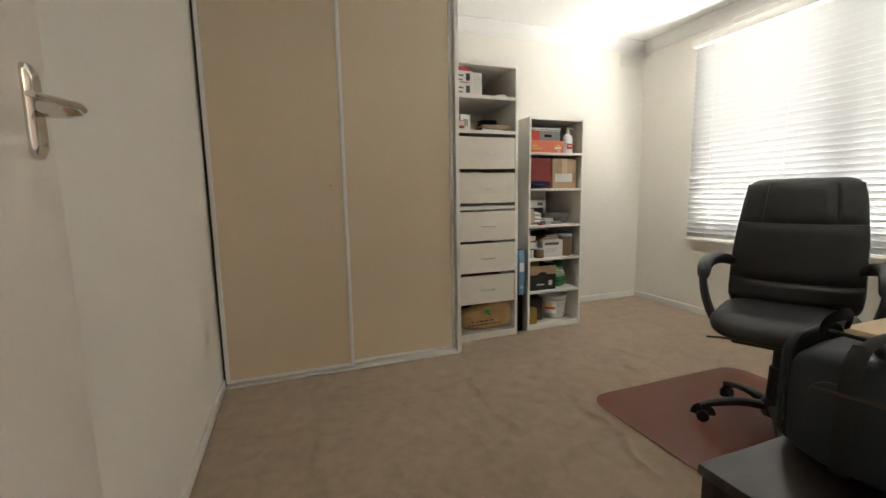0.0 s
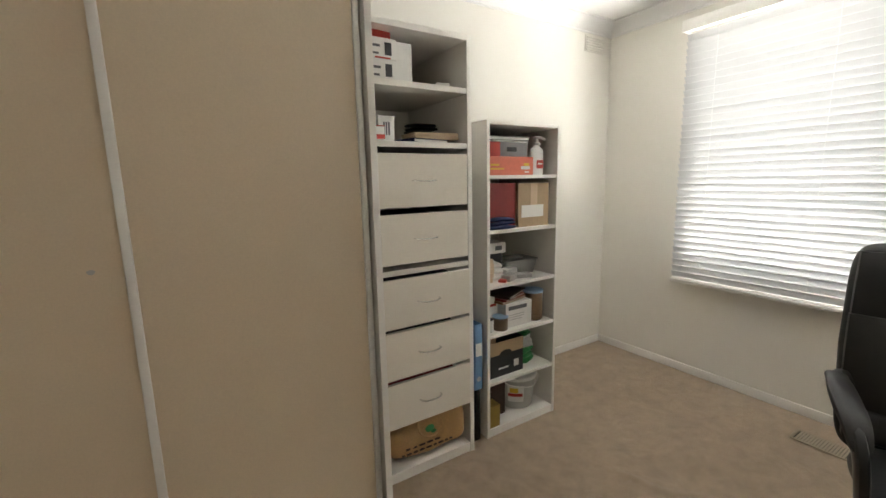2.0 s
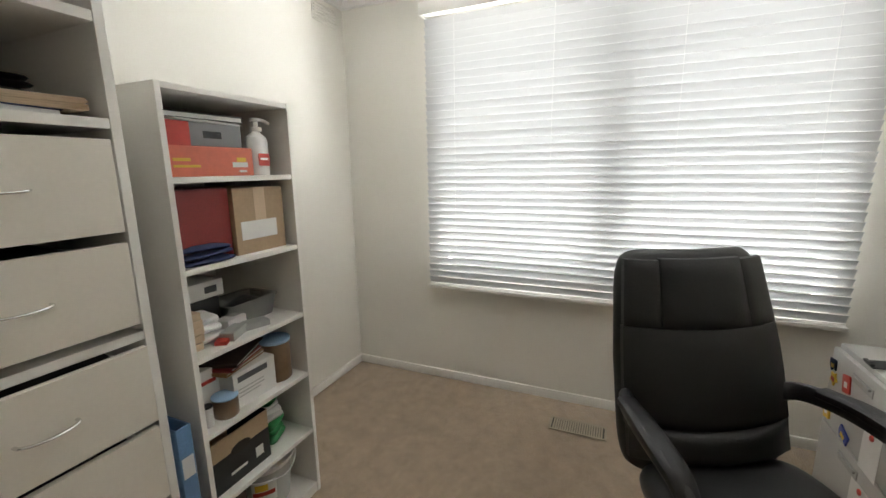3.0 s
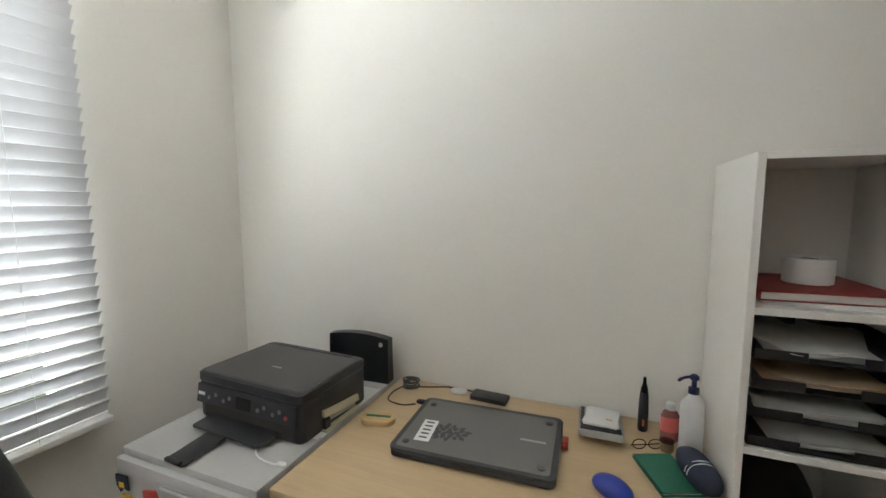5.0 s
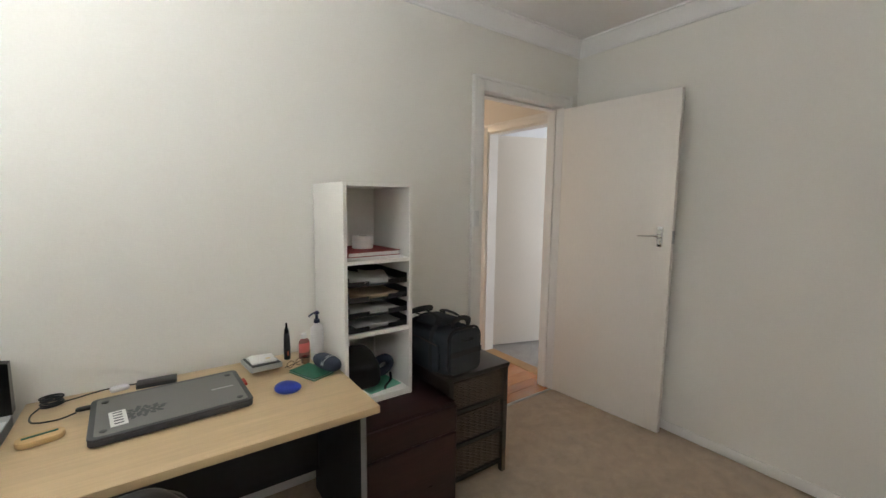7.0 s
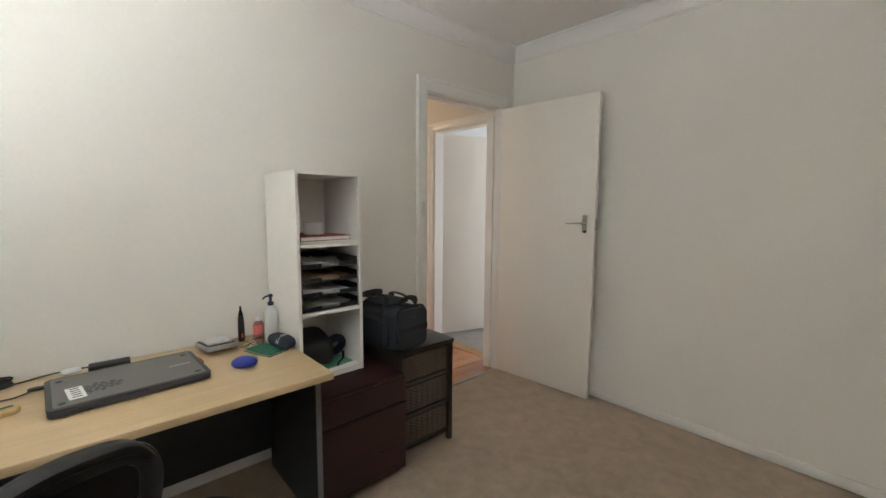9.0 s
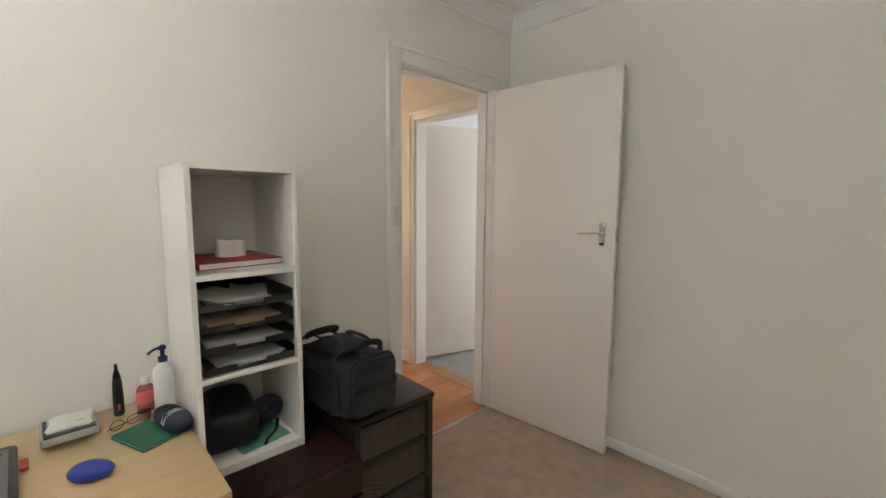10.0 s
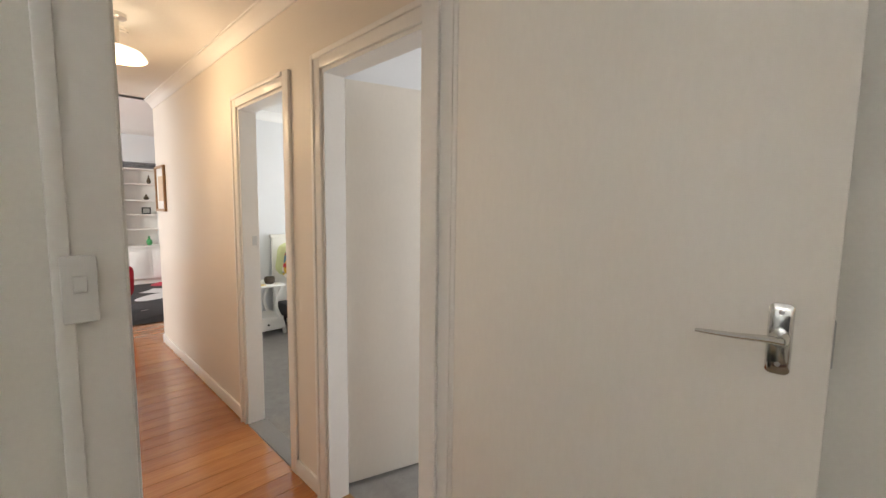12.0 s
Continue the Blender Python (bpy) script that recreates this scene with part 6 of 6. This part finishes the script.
part("top_zip", sweep(smooth_path([(0.02, -0.17, 0.222), (0.0, -0.05, 0.219), (0.01, 0.07, 0.217), (0.0, 0.165, 0.224)], 6), 0.004, n=6), NYLON_BLACK, bag)
part("end_loop", sweep(smooth_path([(-0.05, 0.155, 0.225), (-0.058, 0.150, 0.250), (-0.01, 0.145, 0.262), (0.04, 0.150, 0.250), (0.045, 0.155, 0.225)], 6), 0.012, 0.003, 8, up=(0, 1, 0)), NYLON_BLACK, bag)

# ---- hall fittings ----
alarm = thing("smoke_alarm", "white round smoke alarm on hall ceiling", "smoke alarm", pose(0.56, -2.34, HH))
part("alarm_body", turned([(0.055, 0), (0.056, -0.012), (0.050, -0.028), (0.030, -0.034), (0.001, -0.035)], 28), WHITE_PLASTIC, alarm)
part("alarm_slot", turned([(0.0535, -0.016), (0.0538, -0.020)], 28), INK, alarm)
lampo = thing("ceiling_light", "lit white opal dish ceiling light in hall", "ceiling light", pose(0.60, -2.12, HH))
part("ceiling_plate", turned([(0.055, 0), (0.055, -0.02), (0.02, -0.03), (0.014, -0.16)], 24), CHROME, lampo)
part("shade", turned([(0.014, -0.165), (0.06, -0.17), (0.115, -0.19), (0.14, -0.225), (0.137, -0.228), (0.11, -0.197), (0.06, -0.178), (0.01, -0.172)], 36), SHADE, lampo, "glowing opal glass shade")
pic = thing("wall_picture", "narrow wooden framed picture on hall wall", "picture", pose(HX, -4.03, 1.585))
part("frame", join(box(0, 0.022, -0.18, -0.155, -0.22, 0.22, 0.003), box(0, 0.022, 0.155, 0.18, -0.22, 0.22, 0.003), box(0, 0.022, -0.155, 0.155, -0.22, -0.195, 0.003), box(0, 0.022, -0.155, 0.155, 0.195, 0.22, 0.003)), FRAME_WOOD, pic)
part("mount", box(0, 0.008, -0.155, 0.155, -0.195, 0.195, 0), PAPER, pic)
part("print", box(0.0081, 0.009, -0.09, 0.09, -0.12, 0.12, 0), MANILA, pic)

# ---- bedroom seen through its doorway ----
ns = thing("bedside_table", "white bedside table with crossed sides and drawer", "bedside table", pose(-0.80, -3.86, 0))
part("top", box(-0.20, 0.20, -0.20, 0.21, 0.545, 0.565, 0.004, 2), TRIM, ns)
part("shelf_box", box(-0.18, 0.18, -0.18, 0.18, 0.06, 0.20, 0.002), TRIM, ns)
dr = part("drawer", box(-0.165, 0.165, 0.180, 0.190, 0.075, 0.185, 0.002), TRIM, ns)
part("knob", moved(turned([(0.006, 0), (0.012, 0.01), (0.010, 0.018)], 14), Matrix.Translation((0, 0.19, 0.13)) @ Matrix.Rotation(radians(-90), 4, "X")), GLOSS_BLACK, dr)
for y in (-0.16, 0.17):
    for s in (-1, 1):
        part("leg", sweep(smooth_path([(s * 0.19, y, 0.0), (s * 0.175, y, 0.12), (s * 0.10, y, 0.32), (s * 0.13, y, 0.45), (s * 0.18, y, 0.545)], 5), 0.018, 0.016, 8, up=(0, 1, 0), power=4), TRIM, ns)
ob = thing("woven_basket", "small brown woven basket on bedside table", "basket", pose(-0.88, -3.80, 0.5655))
part("basket_body", turned([(0.04, 0), (0.055, 0.02), (0.058, 0.06), (0.050, 0.075), (0.046, 0.07), (0.05, 0.02), (0.001, 0.008)], 22), RATTAN, ob)
ob = thing("folded_note", "small yellow paper on bedside table", "paper", pose(-0.76, -3.74, 0.5655, 0, 0, 20))
part("leaf", box(-0.05, 0.05, -0.03, 0.03, 0, 0.002, 0), YELLOW, ob)
bed = thing("bed", "white bed with panelled headboard and quilt", "bed", pose(-1.80, -3.0, 0))
part("headboard", join(box(-0.78, 0.78, -1.07, -1.03, 0.1, 1.06, 0.006, 2), box(-0.80, 0.80, -1.075, -1.02, 1.06, 1.10, 0.006, 2)), TRIM, bed)
part("bed_base", box(-0.75, 0.75, -1.02, 0.95, 0.14, 0.30, 0.01, 2), GREY_PANEL, bed)
for x in (-0.70, 0.70):
    for y in (-0.95, 0.88):
        part("leg", turned([(0.022, 0), (0.03, 0.14)], 14, (x, y, 0)), ESPRESSO, bed)
part("quilt", cushion(1.58, 1.72, 0.34, 8, 4, 56, 16, (0, 0.12, 0.44), 0.02, 81), BED_WHITE, bed)
ob = thing("pillow", "pale green and white pillow against headboard", "pillow", pose(-1.30, -3.87, 0.82, 76, 0, 0))
part("pillow_body", cushion(0.62, 0.42, 0.14, 4, 2.0, 34, 12, (0, 0, 0), 0.01, 83), PASTEL, ob)
ob = thing("floral_cushion", "bright floral print cushion on the bed", "cushion", pose(-1.22, -3.68, 0.80, 72, 0, 0))
part("cushion_body", cushion(0.46, 0.42, 0.14, 4, 2.0, 34, 12, (0, 0, 0), 0.008, 85), FLORAL, ob)

# ---- living room at the hall's end ----
sh = thing("display_shelves", "tall white display shelves over a cupboard", "shelving", pose(-0.75, -8.59, 0))
SW = 1.15
part("cupboard_body", box(-SW / 2, SW / 2, 0, 0.36, 0.08, 0.66, 0.003), TRIM, sh)
part("cupboard_top", box(-SW / 2 - 0.01, SW / 2 + 0.01, 0, 0.385, 0.66, 0.69, 0.004), TRIM, sh)
part("plinth", box(-SW / 2, SW / 2, 0, 0.33, 0, 0.08, 0), TRIM, sh)
for k in range(3):
    d = part("door", box(-SW / 2 + 0.01 + 0.378 * k, -SW / 2 + 0.375 + 0.378 * k, 0.36, 0.378, 0.10, 0.645, 0.003), TRIM, sh)
    part("raised_panel", box(-SW / 2 + 0.06 + 0.378 * k, -SW / 2 + 0.325 + 0.378 * k, 0.378, 0.386, 0.15, 0.595, 0.006, 2), TRIM, d)
for x in (-SW / 2, -0.012, SW / 2 - 0.024):
    part("upright", box(x, x + 0.024, 0, 0.25, 0.69, 2.08, 0.002), TRIM, sh)
for z in (0.97, 1.24, 1.50, 1.79, 2.06):
    part("shelf", box(-SW / 2 + 0.024, SW / 2 - 0.024, 0.0, 0.245, z, z + 0.022, 0.002), TRIM, sh)
part("back_panel", box(-SW / 2 + 0.024, SW / 2 - 0.024, 0.0, 0.006, 0.69, 2.06, 0), TRIM, sh)
part("grille", join(*[box(-SW / 2, SW / 2, 0.0, 0.02, 2.10 + 0.022 * k, 2.112 + 0.022 * k, 0) for k in range(5)]), INK, sh)
for x, z, r, h, m, kind in ((-0.62, 1.812, 0.035, 0.16, BRONZE, "slim bronze ornament on display shelf"), (-0.57, 1.522, 0.045, 0.10, BRONZE, "round bronze ornament on display shelf"), (-0.58, 0.692, 0.05, 0.17, GREEN_PRINT, "small green potted plant on cupboard")):
    ob = thing("ornament", kind, "ornament", pose(x, -8.44, z))
    part("ornament_body", turned([(r * 0.6, 0), (r, h * 0.25), (r * 0.85, h * 0.5), (r * 0.3, h * 0.72), (r * 0.4, h * 0.9), (r * 0.1, h)], 18), m, ob)
ob = thing("photo_frame", "small dark photo frame on display shelf", "photo frame", pose(-0.56, -8.46, 1.263, -8, 0, 0))
part("frame", join(box(-0.07, 0.07, 0, 0.012, 0, 0.125, 0.003)), GLOSS_BLACK, ob)
part("photo", box(-0.05, 0.05, 0.0121, 0.0128, 0.02, 0.105, 0), SILVER_PLASTIC, ob)
rug = thing("patterned_rug", "black, red and white patterned rug", "rug", pose(0.0, -6.65, 0.001))
part("pile", prism(rounded(-1.2, 1.2, -1.52, 1.52, 0.02), 0, 0.012, 0.003), RUG_BLACK, rug)
for k in range(9):
    pts = [(-0.35 + 0.5 * math.cos(a) * (0.7 + 0.05 * k), 0.20 * math.sin(a)) for a in [math.tau * j / 22 for j in range(22)]]
    part("rug_motif", moved(prism(pts, 0.0121, 0.0135), Matrix.Translation((-0.5 + 0.35 * (k % 3), -1.2 + 0.3 * k, 0.0004 * k)) @ Matrix.Rotation(radians(35 * (-1) ** k), 4, "Z")), (RUG_RED, RUG_WHITE, RUG_BLACK)[k % 3], rug)
rc = thing("red_armchair", "low red upholstered armchair on the rug", "armchair", pose(0.42, -5.62, 0.0125, 0, 0, 8))
part("seat", cushion(0.52, 0.50, 0.16, 5, 3, 30, 12, (0, 0, 0.34)), RED_CLOTH, rc)
part("backrest", moved(cushion(0.54, 0.42, 0.10, 5, 3, 30, 12), Matrix.Translation((0, 0.26, 0.49)) @ Matrix.Rotation(radians(82), 4, "X")), RED_CLOTH, rc)
for x in (-0.2, 0.2):
    for y in (-0.18, 0.2):
        part("leg", turned([(0.014, 0), (0.02, 0.27)], 12, (x, y, 0)), ESPRESSO, rc)

# ---- polished boards ----
hall_floor = structure("floor_hall", box(HX, HXL, HE, 0.0, -0.09, -0.02, 0), DARK_GAP, "polished orange-brown timber floorboards", "floor")
board = part("board", box(0, HXL - HX, 0.0012, 0.1288, -0.02, 0.0, 0.0012), BOARD, hall_floor)
board.location = (HX, HE, 0)
for k in range(1, int(-HE / 0.13) + 1):
    y = HE + 0.13 * k
    if y + 0.13 < -0.11:
        shared("board", board, hall_floor, Matrix.Translation((HX, y, 0)))
last_y = HE + 0.13 * int((-0.11 - HE) / 0.13)
part("board", box(HX, HXL, last_y + 0.0012, -0.1112, -0.02, 0.0, 0.0012), BOARD, hall_floor)
part("board", box(DX0, DX1, -0.1095, -0.002, -0.02, 0.0, 0.0012), BOARD, hall_floor)
living_floor = structure("floor_living", box(-3.4, 3.5, -8.7, HE, -0.09, -0.02, 0), DARK_GAP, "polished orange-brown timber floorboards", "floor")
rest = join(*[box(-3.3, 3.4, HE - 0.13 * k - 0.1288, HE - 0.13 * k - 0.0012, -0.02, 0.0, 0) for k in range(33)])
tagged(part("board", rest, BOARD, living_floor), kind="stuff")
